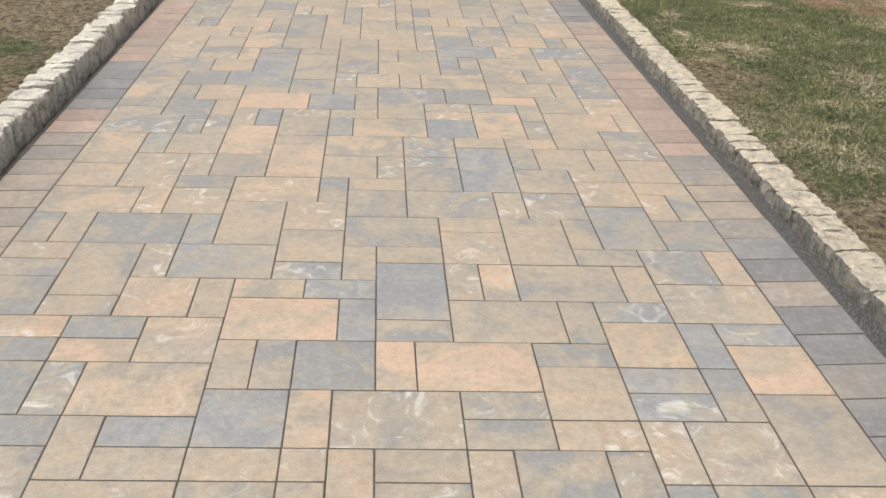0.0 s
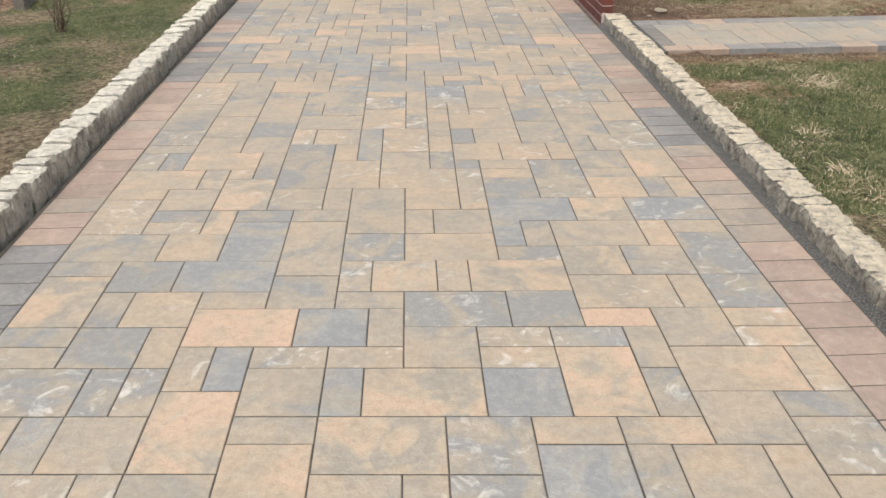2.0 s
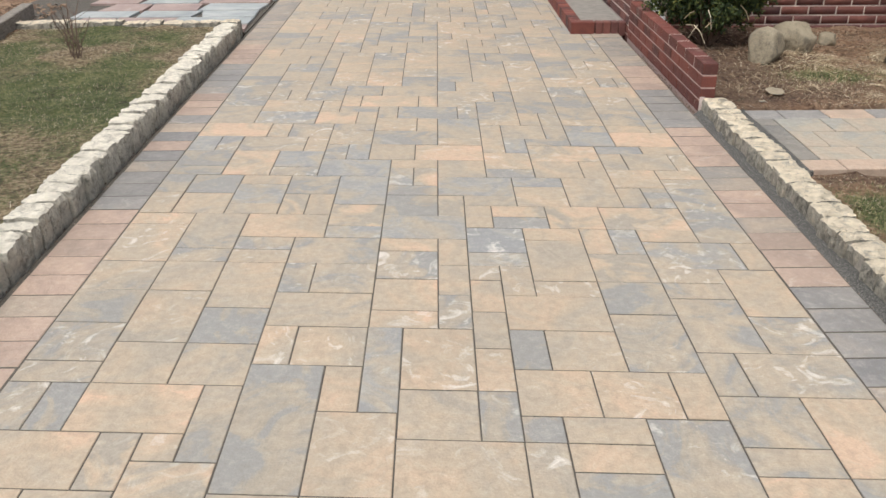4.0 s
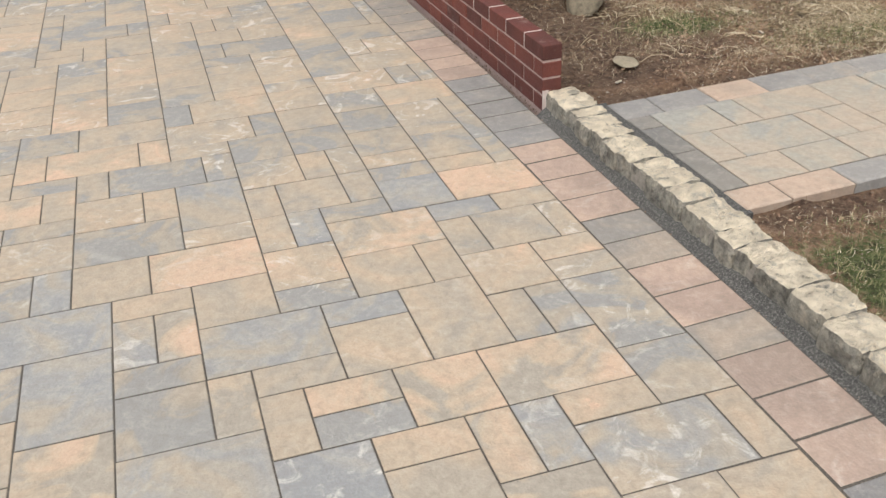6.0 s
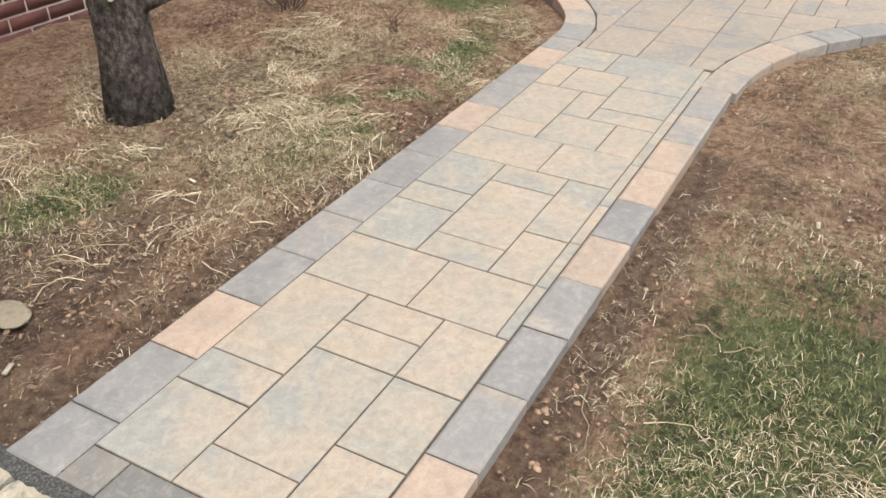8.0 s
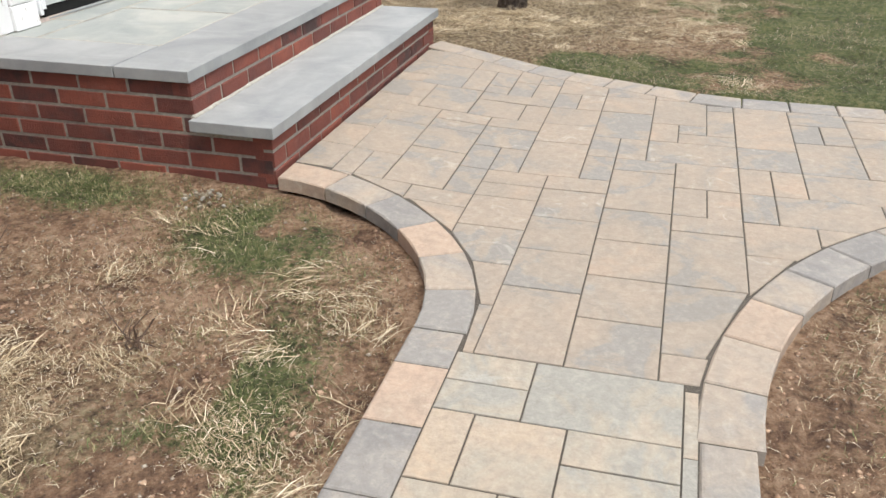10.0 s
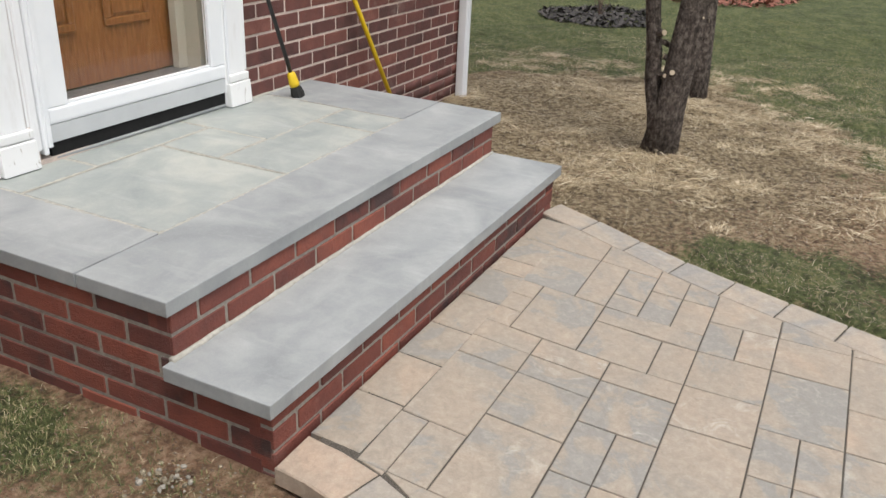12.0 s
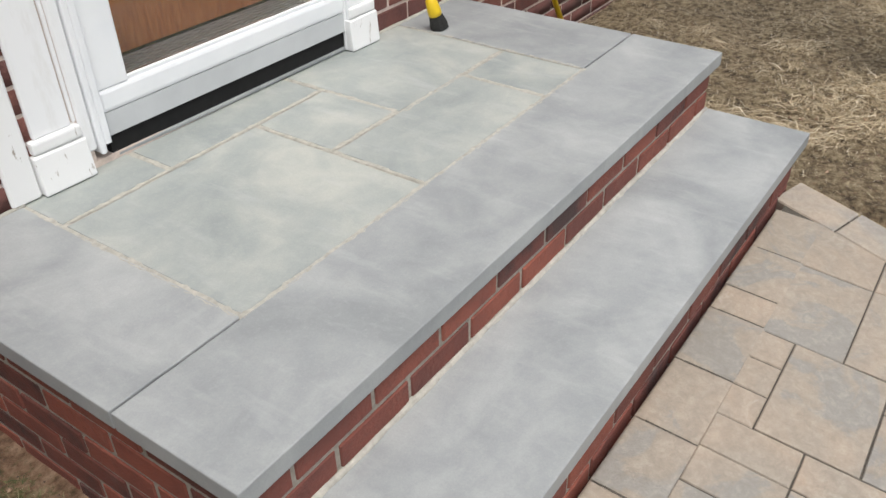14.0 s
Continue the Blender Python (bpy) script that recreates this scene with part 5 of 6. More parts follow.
litter("leaf_litter", M_LEAF, 2500, -5.5, -3.5, 9.3, 12.5, 0.03, "brown fallen leaves in a bed", "leaves", lambda x, y: x < -3.6 - (y - 10.5) * 0.05)
litter("bed_litter", M_LEAF, 1800, 1.95, 4.2, 8.5, 10.7, 0.012, "brown bits of leaves and bark on soil", "leaves", lambda x, y: free(x, y))
litter("mulch", M_MULCH, 5000, 14.2, 16.2, 10.0, 11.8, 0.035, "dark mulch ring round a young shrub", "mulch", lambda x, y: np.hypot((x - 15.1) / 0.8, (y - 10.9) / 0.75) < 1)
litter("red_mulch", M_REDMULCH, 5000, 17.0, 21.0, 8.5, 11.5, 0.05, "red bark mulch bed far across the lawn", "mulch", lambda x, y: np.hypot((x - 19) / 2, (y - 10) / 1.2) < 1)

# fine roots in the bed by the garden wall
bm = bmesh.new()
random.seed(31)
for i in range(120):
    x, y = random.uniform(1.95, 3.1), random.uniform(8.75, 10.1)
    if random.random() < 0.45:
        x, y = random.gauss(2.75, 0.13), random.gauss(9.55, 0.09)
    elif random.random() < 0.3:
        x, y = random.uniform(2.6, 5.2), random.choice((random.uniform(7.0, 7.35), random.uniform(8.43, 8.7)))
    a, ln = random.uniform(0, 6.28), random.uniform(0.05, 0.2)
    pts = []
    for j in range(4):
        a += random.uniform(-0.7, 0.7)
        pts.append((x, y, float(ground_z(x, y)) + 0.006 + 0.02 * random.random() * (0 < j < 3)))
        x, y = x + math.cos(a) * ln / 3, y + math.sin(a) * ln / 3
    tube(bm, pts, [0.0018, 0.0016, 0.0013, 0.0008], 4, 0, False)
random.seed(11)
tagged(new("dry_roots", mesh_of("dry_roots", bm, M_STRAW)), "thin dry roots lying on the soil", "roots", "", "stuff")


# ---------------------------------------------------------------- flagstone path beyond the left curb
def clip_poly(poly, nx_, ny_, d):
    """The part of a polygon where nx*x + ny*y >= d."""
    out = []
    for (x0, y0), (x1, y1) in zip(poly, poly[1:] + poly[:1]):
        a, b = nx_ * x0 + ny_ * y0 - d, nx_ * x1 + ny_ * y1 - d
        if a >= 0:
            out.append((x0, y0))
        if a * b < 0:
            t = a / (a - b)
            out.append((x0 + (x1 - x0) * t, y0 + (y1 - y0) * t))
    return out


def poly_piece(poly, z_of, thick=0.055, gap=0.003, edge=0.003):
    """A cut piece: sides, worn edge and face, in world places."""
    cx, cy = sum(p[0] for p in poly) / len(poly), sum(p[1] for p in poly) / len(poly)
    bm = bmesh.new()

    def ring(shrink, drop):
        vs = []
        for x, y in poly:
            d = math.hypot(x - cx, y - cy)
            s = max(0.2, 1 - shrink / max(d, 1e-6))
            vs.append(bm.verts.new((cx + (x - cx) * s, cy + (y - cy) * s, float(z_of(x, y)) - drop)))
        return vs

    a, b, c = ring(gap, thick), ring(gap, edge), ring(gap + edge * 1.3, 0.0)
    n = len(poly)
    for p, q in ((a, b), (b, c)):
        for i in range(n):
            bm.faces.new((p[i], p[(i + 1) % n], q[(i + 1) % n], q[i]))
    bm.faces.new(c)
    bmesh.ops.recalc_face_normals(bm, faces=bm.faces[:])
    return bm


path = thing("flagstone_path", "irregular blue and purple flagstone path", "path", None, "", "structure")
part("path_bed", boxed(-4.2, -1.60, 11.10, 13.3, -0.06, 0.004), M_JOINT, path, "dark soil joints")
random.seed(17)
rows_ = [11.12, 11.36, 11.72, 12.05, 12.45, 12.85, 13.25]
for a, b in zip(rows_, rows_[1:]):
    x = -1.62
    while x > -3.0:
        w = random.uniform(0.4, 0.75)
        j = lambda: random.uniform(-0.05, 0.05)
        poly = [(x - w + j() + 0.02, a + 0.012), (x - 0.02 + j() * 0.5, a + 0.012 + abs(j()) * 0.4), (x - 0.02 + j() * 0.5, b - 0.012 - abs(j()) * 0.4), (x - w + 0.03 + j(), b - 0.012)]
        part("flagstone", poly_piece(poly, lambda *_: 0.028, 0.03, 0.004, 0.004), M_FLAGSTONE_RED if random.random() < 0.4 else M_FLAGSTONE, path)
        x -= w
random.seed(11)


# ---------------------------------------------------------------- pavers
PAVER_CACHE = {}


def paver_mesh(w, l, material, thick=0.055, gap=0.0054, edge=0.0018, skew=0.0):
    """One paver, w by l, its face at z = 0: sides, worn edge and face."""
    key = (round(w, 4), round(l, 4), material.name, skew)
    if key not in PAVER_CACHE:
        bm = bmesh.new()
        rings = []
        for cut, z in ((gap / 2, -thick), (gap / 2, -edge), (gap / 2 + edge * 0.8, -edge * 0.25), (gap / 2 + edge * 1.9, 0.0)):
            x, y = w / 2 - cut, l / 2 - cut
            rings.append([bm.verts.new((p, q + skew * p, z)) for p, q in ((-x, -y), (x, -y), (x, y), (-x, y))])
        for a, b in zip(rings, rings[1:]):
            for i in range(4):
                bm.faces.new((a[i], a[(i + 1) % 4], b[(i + 1) % 4], b[i]))
        bm.faces.new(rings[-1])
        PAVER_CACHE[key] = mesh_of("paver", bm, material)
    return PAVER_CACHE[key]


def fill(cols, rows, rand, taken=()):
    """Lay pieces of 3x2, 2x2 and 2x1 half-units at random on a grid, as a paver crew does."""
    grid, mark = np.zeros((cols, rows), bool), np.zeros((cols, rows), int)
    for i, j in taken:
        grid[i, j] = True
    out = []
    shapes = [((3, 2), 3.4), ((2, 3), 3.0), ((2, 2), 5.0), ((2, 1), 2.6), ((1, 2), 2.6)]
    for j in range(rows):
        for i in range(cols):
            if grid[i, j]:
                continue
            picks = []
            for (w, l), chance in shapes:
                if i + w <= cols and j + l <= rows and not grid[i:i + w, j:j + l].any():
                    after = i + w
                    lone = after < cols and not grid[after, j] and (after + 1 >= cols or grid[after + 1, j])
                    seam = 1.0
                    if j > 0:
                        for e in (i, i + w):
                            if 0 < e < cols and mark[e - 1, j - 1] != mark[e, j - 1]:
                                seam *= 0.4
                    picks.append(((w, l), chance * (0.12 if lone else 1) * seam))
            if not picks:
                picks = [((1, 1), 1)]
            total = rand.uniform(0, sum(c for _, c in picks))
            for shape, c in picks:
                total -= c
                if total <= 0:
                    break
            w, l = shape
            grid[i:i + w, j:j + l] = True
            mark[i:i + w, j:j + l] = len(out) + 1
            out.append((i, j, w, l))
    return out


def joined(name, items, parent, label):
    """Pavers (mesh, matrix) joined into one mesh, each an island of its own."""
    by = {}
    for me, m in items:
        by.setdefault(me.name, (me, []))[1].append(m)
    for me, ms in by.values():
        co = np.empty(len(me.vertices) * 3, np.float32)
        me.vertices.foreach_get("co", co)
        co = co.reshape(-1, 3)
        V = np.concatenate([co @ np.array(m)[:3, :3].T + np.array(m)[:3, 3] for m in ms])
        ob = from_arrays(name, V, [tuple(p.vertices) for p in me.polygons], len(ms), me.materials[0], "stuff", label)
        ob.parent = parent


def put_pavers(parent, items, near, rest_name):
    rest = []
    for me, m in items:
        if near(m.translation):
            ob = new("paver", me)
            ob.parent = parent
            ob.matrix_basis = m
        else:
            rest.append((me, m))
    if rest:
        joined(rest_name, rest, parent, "more pavers of the same kind")


def wobble(x, y, z=0.0, yaw=0.0, sx=0.0, sy=0.0):
    """A paver's pose with the small unevenness of a hand-laid face; sx, sy: slopes in degrees."""
    return pose(x, y, z + random.uniform(-0.0012, 0.0012), sy + random.uniform(-0.18, 0.18), -sx + random.uniform(-0.18, 0.18), yaw)


# driveway
# the laying plan of the driveway from row 8 on, the far row first: a block of one letter is one paver, a dot is left to the crew;
# b to l are blue-grey, p to u are peach
DRIVE_ROW = 8
DRIVE_PLAN = (
    "..dddtt...............",
    "..dddtt.AAGff.........",
    "uuurHHEEAAGff.HHD.....",
    "uuurHHCCIIIff.HHDddqqq",
    "hbJJJICCIIIHH.hJJddqqq",
    "hbJJJIAlGGrrr.huuuhhDD",
    "BBppddAlGGrrrAAuuuFIIE",
    "BBppddbbbIIDDAAFFBFIIE",
    "AAppCCbbbfuDDJJFFBDDAA",
    ".BBIIDDddfudddllGGDDJJ",
    ".BBbbDDddFFdddJJGGBEGG",
    ".JJbbuEddDDuDDJJGGBEGG",
    ".JJFFuEttDDuBuuttuuuGG",
    "..AAGGGttkkkBEEttuuuEE",
    "..AAGGGhhkkkllGGpfIIEE",
    "..AAFF......llDDpfkkk.",
    "............kkDDsskkk.",
    "..............DDssFF..",
    "......................",
    "......................",
    "......................",
    ".........lFF..II......",
    ".........lFF..II..JCCC",
    "......JJIlFF.DDJJFJCCC",
    "DGJJJHJJIlDD.DDJJFHHDD",
    "DGJJJHJJFFDD.CFFAAHHDD",
    "BBBrEHJJFFBBBIEEAAGGDD",
    "BBBrssJJFFBBBICCAAEEAE",
    "AAFFssHHDEECCICCIIEEAE",
    "HHFFssHHDEECCIfffuulll",
    "HHEEqDDJJEEADDfffuulll",
    "HHDDqffFFEEADDbBEEEDHH",
    "FFFEEffFFCCIIIbBEEEDEE",
    "FFFEEffFFCCIIIHHttJJEE",
    "EEJJhhhFFAssJpppttIIEE",
    "qqJJhhhDDAssJpppAAAJCC",
    "qqHAAHHDDJJEEEDDAAAJCC",
    "qqHAAsssbbAEEEDDJJEEBB",
    "AAFFBsssbbACCJJhhAEEAA",
    "JJFFBDkAAGGCCIIppACCCB",
    "HHHGJDkIIbsssbbppICCCB",
    "HHHGJttIIbsssbbppIAAHH",
    "qqdEEttHHtttBBIIrrAAFF",
    "qqdEEttEEtttBBkkCFFBFF",
    "EEIIFIIEEAAGAAkkCFFBDD",
    "CCIIFIIEEAAGIIkkAAHHDD",
    "CCIIEEJJJICCIIkkAAFFCC",
    "rrrJCCJJJIAAGGGFIIFFAD",
    "rrrJCCGGDDAAGGGFIIbbAD",
    "IBEEEhGGDDIIIJJCCJbbII",
    "IBEEEhGGBBIIIGGCCJbbII",
    "HHCCIdddBBGAAGGCCIIDDJ",
    "GGCCIdddkkGllEsAAAJDDJ",
    "EECCGGCppbbllEsAAAJBBB",
    "EEAAGGCtttdllCCCBllBBB",
    "...kkHHtttdGGCCCBDDhdd",
    "...BBHHCFIIruuuHHDDhuu",
    "...dtttCFIIruuuFFffHuu",
    "...dtttddpJJJAAFFddHII",
    ".....bbddpJJJ..EEJCCII",
    "...........BB....JCCII",
)


def blocks(plan):
    """Blocks of one letter in a plan: column, row, width, length, letter."""
    rows = plan[::-1]
    seen, out = set(), []
    for j, row in enumerate(rows):
        for i, c in enumerate(row):
            if c == "." or (i, j) in seen:
                continue
            w = l = 1
            while i + w < len(row) and row[i + w] == c:
                w += 1
            while j + l < len(rows) and rows[j + l][i:i + w] == c * w:
                l += 1
            seen |= {(a, b) for a in range(i, i + w) for b in range(j, j + l)}
            out.append((i, j, w, l, c))
    return out


drive = thing("driveway", "paved driveway of blended tan and blue-grey pavers", "driveway", None, "", "structure")
part("sand_bed", boxed(DRIVE_L - BORDER - 0.02, DRIVE_R + BORDER, DRIVE_Y0, DRIVE_Y1, -0.09, -0.0028), M_JOINT, drive, "dark joint sand")
DX, DY, SKEW = 0.1267, 0.1245, -0.055     # spacing of the courses, which run a little askew
ROW0, ROWS_N = -20, 146
laid = [(i, j + DRIVE_ROW, w, l, c) for i, j, w, l, c in blocks(DRIVE_PLAN)]
taken = {(a, b - ROW0) for i, j, w, l, _ in laid for a in range(i, i + w) for b in range(j, j + l)}
laid += [(i, j + ROW0, w, l, "A") for i, j, w, l in fill(22, ROWS_N, random.Random(5), taken)]
items = []
for i, j, w, l, c in laid:
    x, y = DRIVE_L + 0.008 + (i + w / 2) * DX, 0.08 + (j + l / 2) * DY
    y += SKEW * x
    drift = 0.0045 * (y - 2.5)
    x0, x1 = x - w * DX / 2 + drift, x + w * DX / 2 + drift
    if i == 0:
        x0 = DRIVE_L + 0.002
    if i + w == 22:
        x1 = DRIVE_R - 0.002
    x = (x0 + x1) / 2
    if not DRIVE_Y0 + 0.2 < y < DRIVE_Y1 - 0.2:
        continue
    stuff_ = M_PAVER_BLUE if c in "bdfhkl" else M_PAVER_PEACH if c in "pqrstu" else M_PAVER
    items.append((paver_mesh(x1 - x0, l * DY, stuff_, skew=SKEW), wobble(x, y)))
put_pavers(drive, items, lambda p: 1.9 < p.y < 8.6, "driveway_pavers")
edging = thing("driveway_border", "reddish and slate border pavers along the driveway", "paver border", None, "", "structure")
# the crew laid the border in runs of one colour: up to which y, and slate, peach or tan
RUNS_L = ((2.0, "s"), (3.4, "t"), (3.75, "p"), (4.66, "s"), (7.16, "p"), (7.86, "s"), (8.03, "p"), (8.56, "s"), (9.14, "p"), (9.88, "s"), (10.6, "p"), (20, "t"))
RUNS_R = ((2.3, "s"), (3.05, "t"), (4.35, "p"), (5.1, "t"), (5.66, "p"), (6.22, "s"), (6.68, "p"), (6.98, "t"), (7.2, "p"), (7.62, "t"), (8.3, "p"), (9.0, "s"), (9.7, "p"), (20, "t"))
items = []
for x in (DRIVE_L - BORDER / 2, DRIVE_R + BORDER / 2):
    y = DRIVE_Y0
    while y < (DRIVE_Y1 if x < 0 else 10.94):
        look_ = next(c for end, c in (RUNS_L if x < 0 else RUNS_R) if y < end)
        if random.random() < 0.1:
            look_ = "t"
        items.append((paver_mesh(BORDER, 0.166, RUN[look_], 0.055, 0.004, 0.003), wobble(x, y + 0.083, -0.001)))
        y += 0.166
put_pavers(edging, items, lambda p: 0.5 < p.y < 11, "border_pavers")

# walkway and patio: field pavers, cut where they meet the border
paving = thing("walkway", "raised paver walkway widening into a patio", "walkway", None, "", "structure")
field_f = WALK_F0
HEAD_Y = 9.062
WALK_XS = [max(1.966, 1.944 + 0.135 * i) for i in range(24)] + [5.186]      # joints of the walkway
WALK_YS = [7.566, 7.724, 7.853, 7.977, 8.096, field_f]
PATIO_XS = [5.186] + [5.186 + 0.1388 * i for i in range(1, 14)] + [6.990 + 0.1300 * i for i in range(1, 13)]               # joints of the patio
PATIO_YS = [7.107 + (0.1327 if j > 0 else 0.134) * j for j in range(-38, 16)]

# the laying plan of the walkway: one letter for each paver, far row first
WALK_PLAN = (
    "ADDIJJJOOPPQWWXXZcccggjl",
    "BDDIJJJOOPPQWWXXZccchhjl",
    "BEGGGKLOORTTTVXXaaddhhkk",
    "CEGGGKLNNRTTTVYYaaeffikk",
    "CFFHHMMNNSSUUUYYbbeffikk",
)


def read_plan(plan):
    cells = {}
    for j, row in enumerate(reversed(plan)):
        for i, c in enumerate(row):
            cells.setdefault(c, []).append((i, j))
    return [(min(i for i, _ in p), min(j for _, j in p), max(i for i, _ in p) - min(i for i, _ in p) + 1, max(j for _, j in p) - min(j for _, j in p) + 1) for p in cells.values()]



def slopes(x, y):
    e = 0.05
    sx = float(paved_z(x + e, y) - paved_z(x - e, y)) / (2 * e)
    sy = float(paved_z(x, y + e) - paved_z(x, y - e)) / (2 * e)
    return math.degrees(math.atan(sx)), math.degrees(math.atan(sy))


def lay_paved(cells, material, xs, ys, near):
    whole = []
    for i, j, w, l in cells:
        x0, y0, x1, y1 = xs[i], ys[j], xs[i + w], ys[j + l]
        if j == 0 and x1 < 2.9:
            y0 = WALK_N1 - 0.026
        x, y = (x0 + x1) / 2, (y0 + y1) / 2
        poly = [(x0, y0), (x1, y0), (x1, y1), (x0, y1)]
        area = (x1 - x0) * (y1 - y0)
        if x > 5.2:
            for cx, cy, r in (ARC_A, ARC_B):
                dx, dy = x - cx, y - cy
                d = math.hypot(dx, dy)
                if (cx, cy) == ARC_A[:2] and (dx < 0 or dy > 0):
                    continue
                if (cx, cy) == ARC_B[:2] and dy < 0:
                    dx, dy, d = 1.0, 0.0, 1.0
                if (cx, cy) == ARC_B[:2] and x < cx:
                    dx, dy, d = 0.0, 1.0, 1.0
                vx, vy = dx / d, dy / d
                poly = clip_poly(poly, vx, vy, vx * cx + vy * cy + r + EDGE_W + 0.004) if poly else poly
            if poly:
                s = 0.365 if y > 7.45 else 0.04
                q = math.hypot(1, s)
                poly = clip_poly(poly, -1 / q, s / q, (-(7.90 - EDGE_W * q - 0.004) + s * 7.45) / q)
            if poly:
                poly = clip_poly(poly, 0, -1, -HEAD_Y)
            if poly and x < ARC_A[0]:
                poly = clip_poly(poly, 0, -1, -field_f)
        if not poly or len(poly) < 3:
            continue
        a2 = abs(sum(p[0] * q[1] - q[0] * p[1] for p, q in zip(poly, poly[1:] + poly[:1]))) / 2
        if a2 < 0.0005:
            continue
        if a2 > area * 0.995:
            west, east, south_, north_ = (float(paved_z(*p)) for p in ((x0, y), (x1, y), (x, y0), (x, y1)))
            sx, sy = math.degrees(math.atan((east - west) / (x1 - x0))), math.degrees(math.atan((north_ - south_) / (y1 - y0)))
            whole.append((paver_mesh(x1 - x0, y1 - y0, M_WALK_DARK if x1 < 2.1 else material), wobble(x, y, (west + east + south_ + north_) / 4, 0, sx, sy)))
        else:
            part("cut_paver", poly_piece(poly, paved_z), material, paving)
    put_pavers(paving, whole, near, "field_pavers")


def base_sheet():
    """Joint sand under the walkway and the patio, following their face."""
    bm = bmesh.new()
    xs, ys = np.arange(WALK_X0 + 0.02, 8.7, 0.1), np.arange(2.0, 9.3, 0.1)
    for x in xs:
        for y in ys:
            c = np.array([(x, y), (x + 0.1, y), (x + 0.1, y + 0.1), (x, y + 0.1)])
            if on_patio(c[:, 0], c[:, 1], -0.012).all() or on_patio(c[:, 0], c[:, 1], -0.13).any():
                bm.faces.new([bm.verts.new((px_, py_, float(paved_z(px_, py_)) - 0.0045)) for px_, py_ in c])
    bmesh.ops.remove_doubles(bm, verts=bm.verts[:], dist=0.001)
    return bm


part("sand_bed", base_sheet(), M_JOINT, paving, "dark joint sand")
lay_paved(read_plan(WALK_PLAN), M_WALK, WALK_XS, WALK_YS, lambda p: True)
# the laying plan of the patio before the step, far row first; dots are left to the crew
PATIO_ROW = 38
PATIO_PLAN = (
    "........ZZUUUR..E.AAA....",
    "........aaUUUR.DDDAAA....",
    "........bbbVVTSDDDBBB....",
    ".......rbbbVVTSJJF.CC....",
    ".......riiccXXWJJF.......",
    "......sskjddXXWKKF.......",
    "......sskjeeeYYLLGG......",
    ".......ttleeeYYLLHH......",
    ".......ttlmmffMMMII......",
    "........uuunggMMMII......",
    "........uuunhhQQNNN......",
    "........vvoohh..NNN......",
    "..........oohh.OOO.......",
    "..........ppqqPPPP.......",
    "............qqPPPP.......",
)
laid = [(i, j + PATIO_ROW, w, l) for i, j, w, l, _ in blocks(PATIO_PLAN)]
taken = {(a, b) for i, j, w, l in laid for a in range(i, i + w) for b in range(j, j + l)}
lay_paved(laid + fill(25, 53, random.Random(9), taken), M_PATIO, PATIO_XS, PATIO_YS, lambda p: p.y > 6.9)
x = 2.895
while x < 5.15:
    w = min(random.choice((0.27, 0.2, 0.34)), 5.182 - x)
    part("cut_paver", poly_piece([(x, WALK_N1 - 0.026), (x + w, WALK_N1 - 0.026), (x + w, WALK_YS[0] - 0.002), (x, WALK_YS[0] - 0.002)], paved_z, 0.05, 0.0, 0.003), M_WALK, paving)
    x += w + 0.004

# borders: along the walkway, round the two lawn corners, along the far edge, and a header course at the step
wb = thing("walkway_border", "peach and slate border pavers edging the walkway", "paver border", None, "", "structure")


def wedge(cx, cy, r0, r1, a0, a1):
    g = 0.0025
    n = 3
    pts = [(cx + math.cos(t) * r0, cy + math.sin(t) * r0) for t in np.linspace(a0 + g / r0, a1 - g / r0, n)]
    return pts + [(cx + math.cos(t) * r1, cy + math.sin(t) * r1) for t in np.linspace(a1 - g / r1, a0 + g / r1, n)]


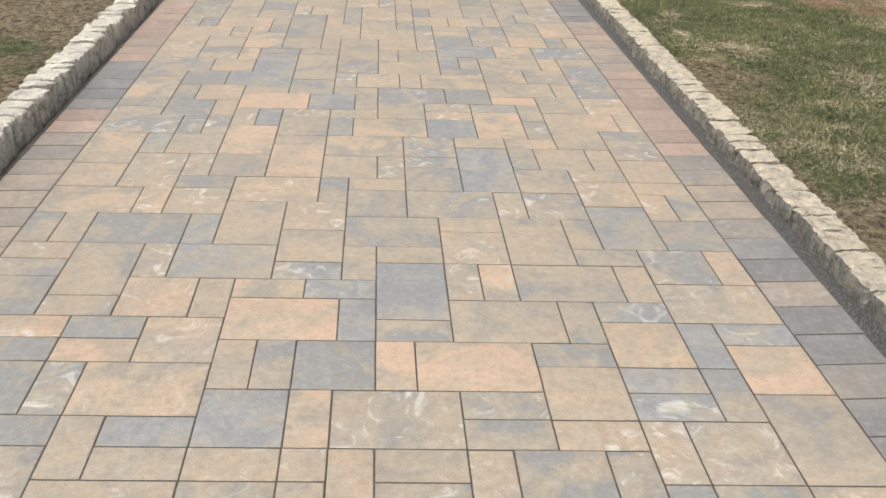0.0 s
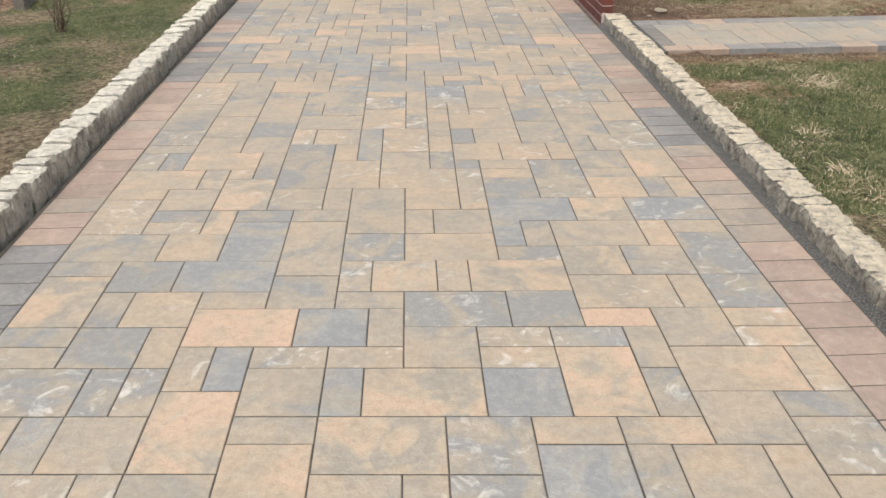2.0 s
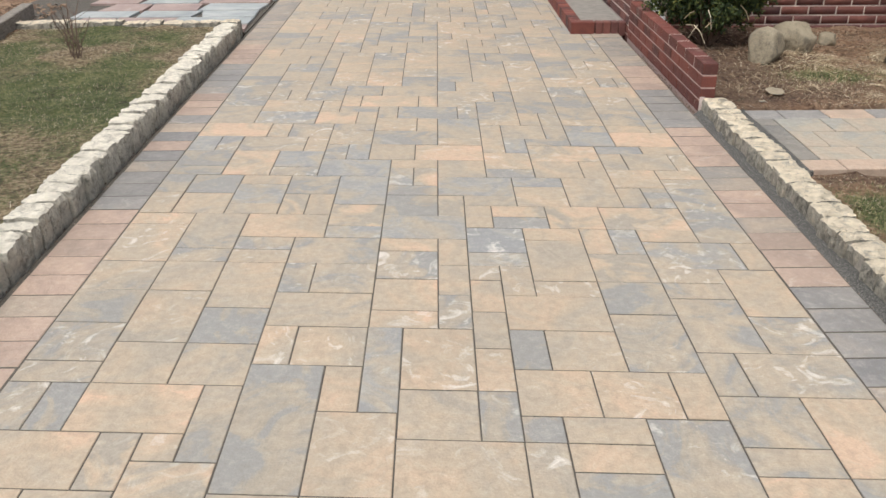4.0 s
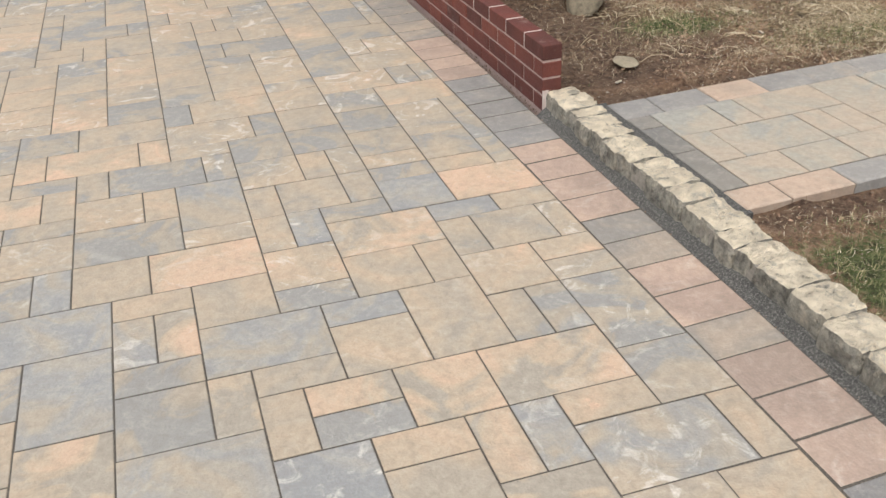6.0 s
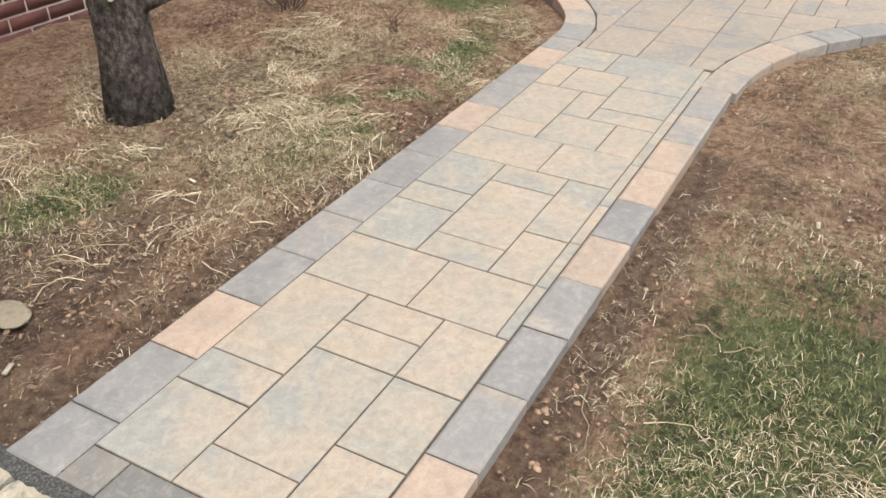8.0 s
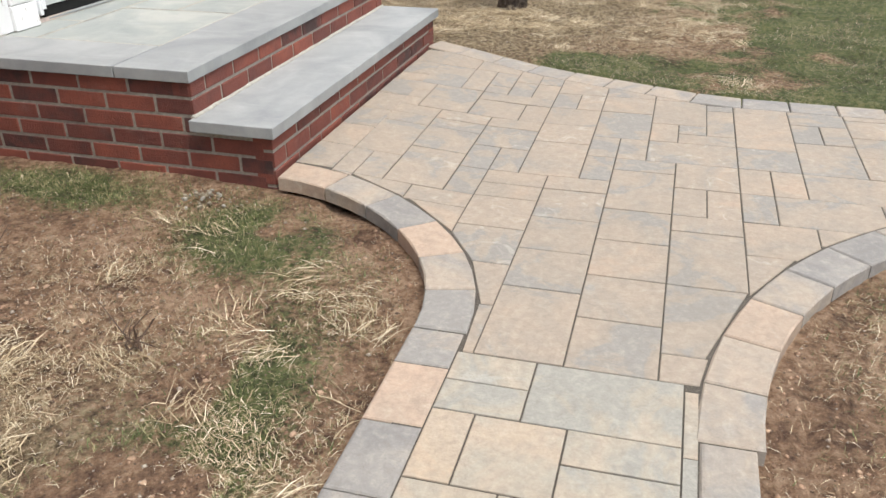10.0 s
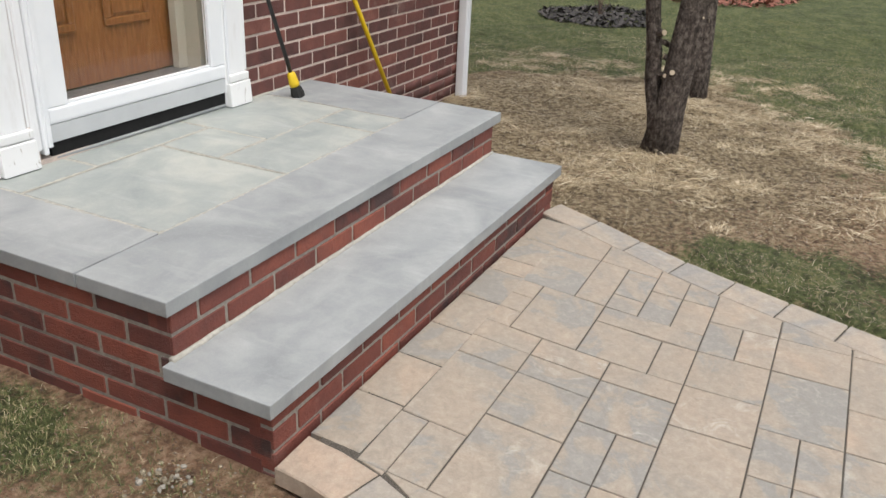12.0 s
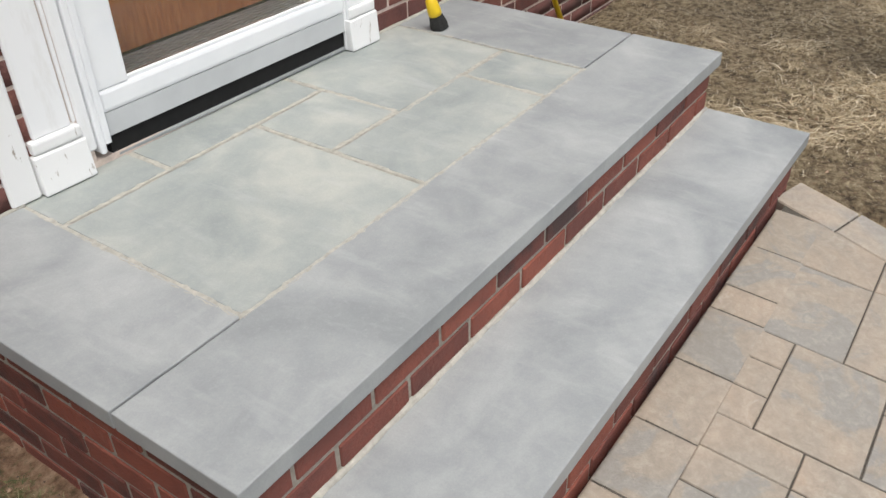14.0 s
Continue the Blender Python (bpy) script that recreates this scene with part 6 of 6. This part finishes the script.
for y0, y1, end, first, step, looks in ((WALK_N0, WALK_N1 - 0.028, ARC_B[0], 2.157, 0.272, "ppbsspsppbbp"), (WALK_F0, WALK_F1, ARC_A[0], 2.158, 0.267, "sspsbssspsspb")):
    x, i = WALK_X0, 0
    while x < end - 0.03:
        x1 = min(end, first + i * step)
        if end - x1 < 0.08:
            x1 = end
        ob = new("paver", paver_mesh(x1 - x, y1 - y0, EDGE[looks[i]], 0.06, 0.005, 0.006))
        ob.parent = wb
        ob.matrix_basis = wobble((x + x1) / 2, (y0 + y1) / 2, float(paved_z(x, y0)) + 0.002)
        x, i = x1, i + 1
for (cx, cy, r), a0, a1, n, looks in ((ARC_A, -math.pi / 2, 0.0, 6, "bbpsbp"), (ARC_B, 0.0, math.pi / 2, 11, "sbssbssbpbb")):
    for i in range(n):
        b0, b1 = a0 + (a1 - a0) * i / n, a0 + (a1 - a0) * (i + 1) / n
        part("paver", poly_piece(wedge(cx, cy, r, r + EDGE_W, b0, b1), lambda x, y: paved_z(x, y) + 0.002, 0.06, 0.001, 0.005), EDGE[looks[i]], wb)
y, i = 9.20, 0
lean = lambda v: 0.05 * float(ramp01(v, 7.2, 7.7))
while y > 2.0:
    y1 = y - 0.235
    p = [(float(far_edge(y1)), y1 + 0.003), (float(far_edge(y)), y - 0.003), (float(far_edge(y)) - EDGE_W, y - 0.003 + lean(y)), (float(far_edge(y1)) - EDGE_W, y1 + 0.003 + lean(y1))]
    part("paver", poly_piece(p, lambda a, b: paved_z(a, b) + 0.002, 0.06, 0.001, 0.005), EDGE["bbbbbbbbsb"[i % 10]], wb)
    y, i = y1, i + 1
y = ARC_B[1]
while y > 2.0:
    x = ARC_B[0] + ARC_B[2]
    part("paver", poly_piece([(x, y - 0.235), (x + EDGE_W, y - 0.235), (x + EDGE_W, y - 0.003), (x, y - 0.003)], lambda a, b: paved_z(a, b) + 0.002, 0.06, 0.001, 0.005), EDGE[random.choice("sbbp")], wb)
    y -= 0.237
x, i = 6.325, 1
while x < 8.30:
    w = (0.27, 0.27, 0.27, 0.25, 0.27, 0.27, 0.135, 0.25)[i % 8]
    ob = new("paver", paver_mesh(w, STEP_Y - HEAD_Y - 0.022, M_PATIO, 0.055, 0.006, 0.006))
    ob.parent = wb
    cx, cy = x + w / 2, (STEP_Y + HEAD_Y) / 2 - 0.008 - 0.012 * (x - 6.2)
    sx, sy = slopes(cx, cy)
    ob.matrix_basis = wobble(cx, cy, float(paved_z(cx, cy)) + 0.001, -0.7, sx, sy)
    x, i = x + w, i + 1
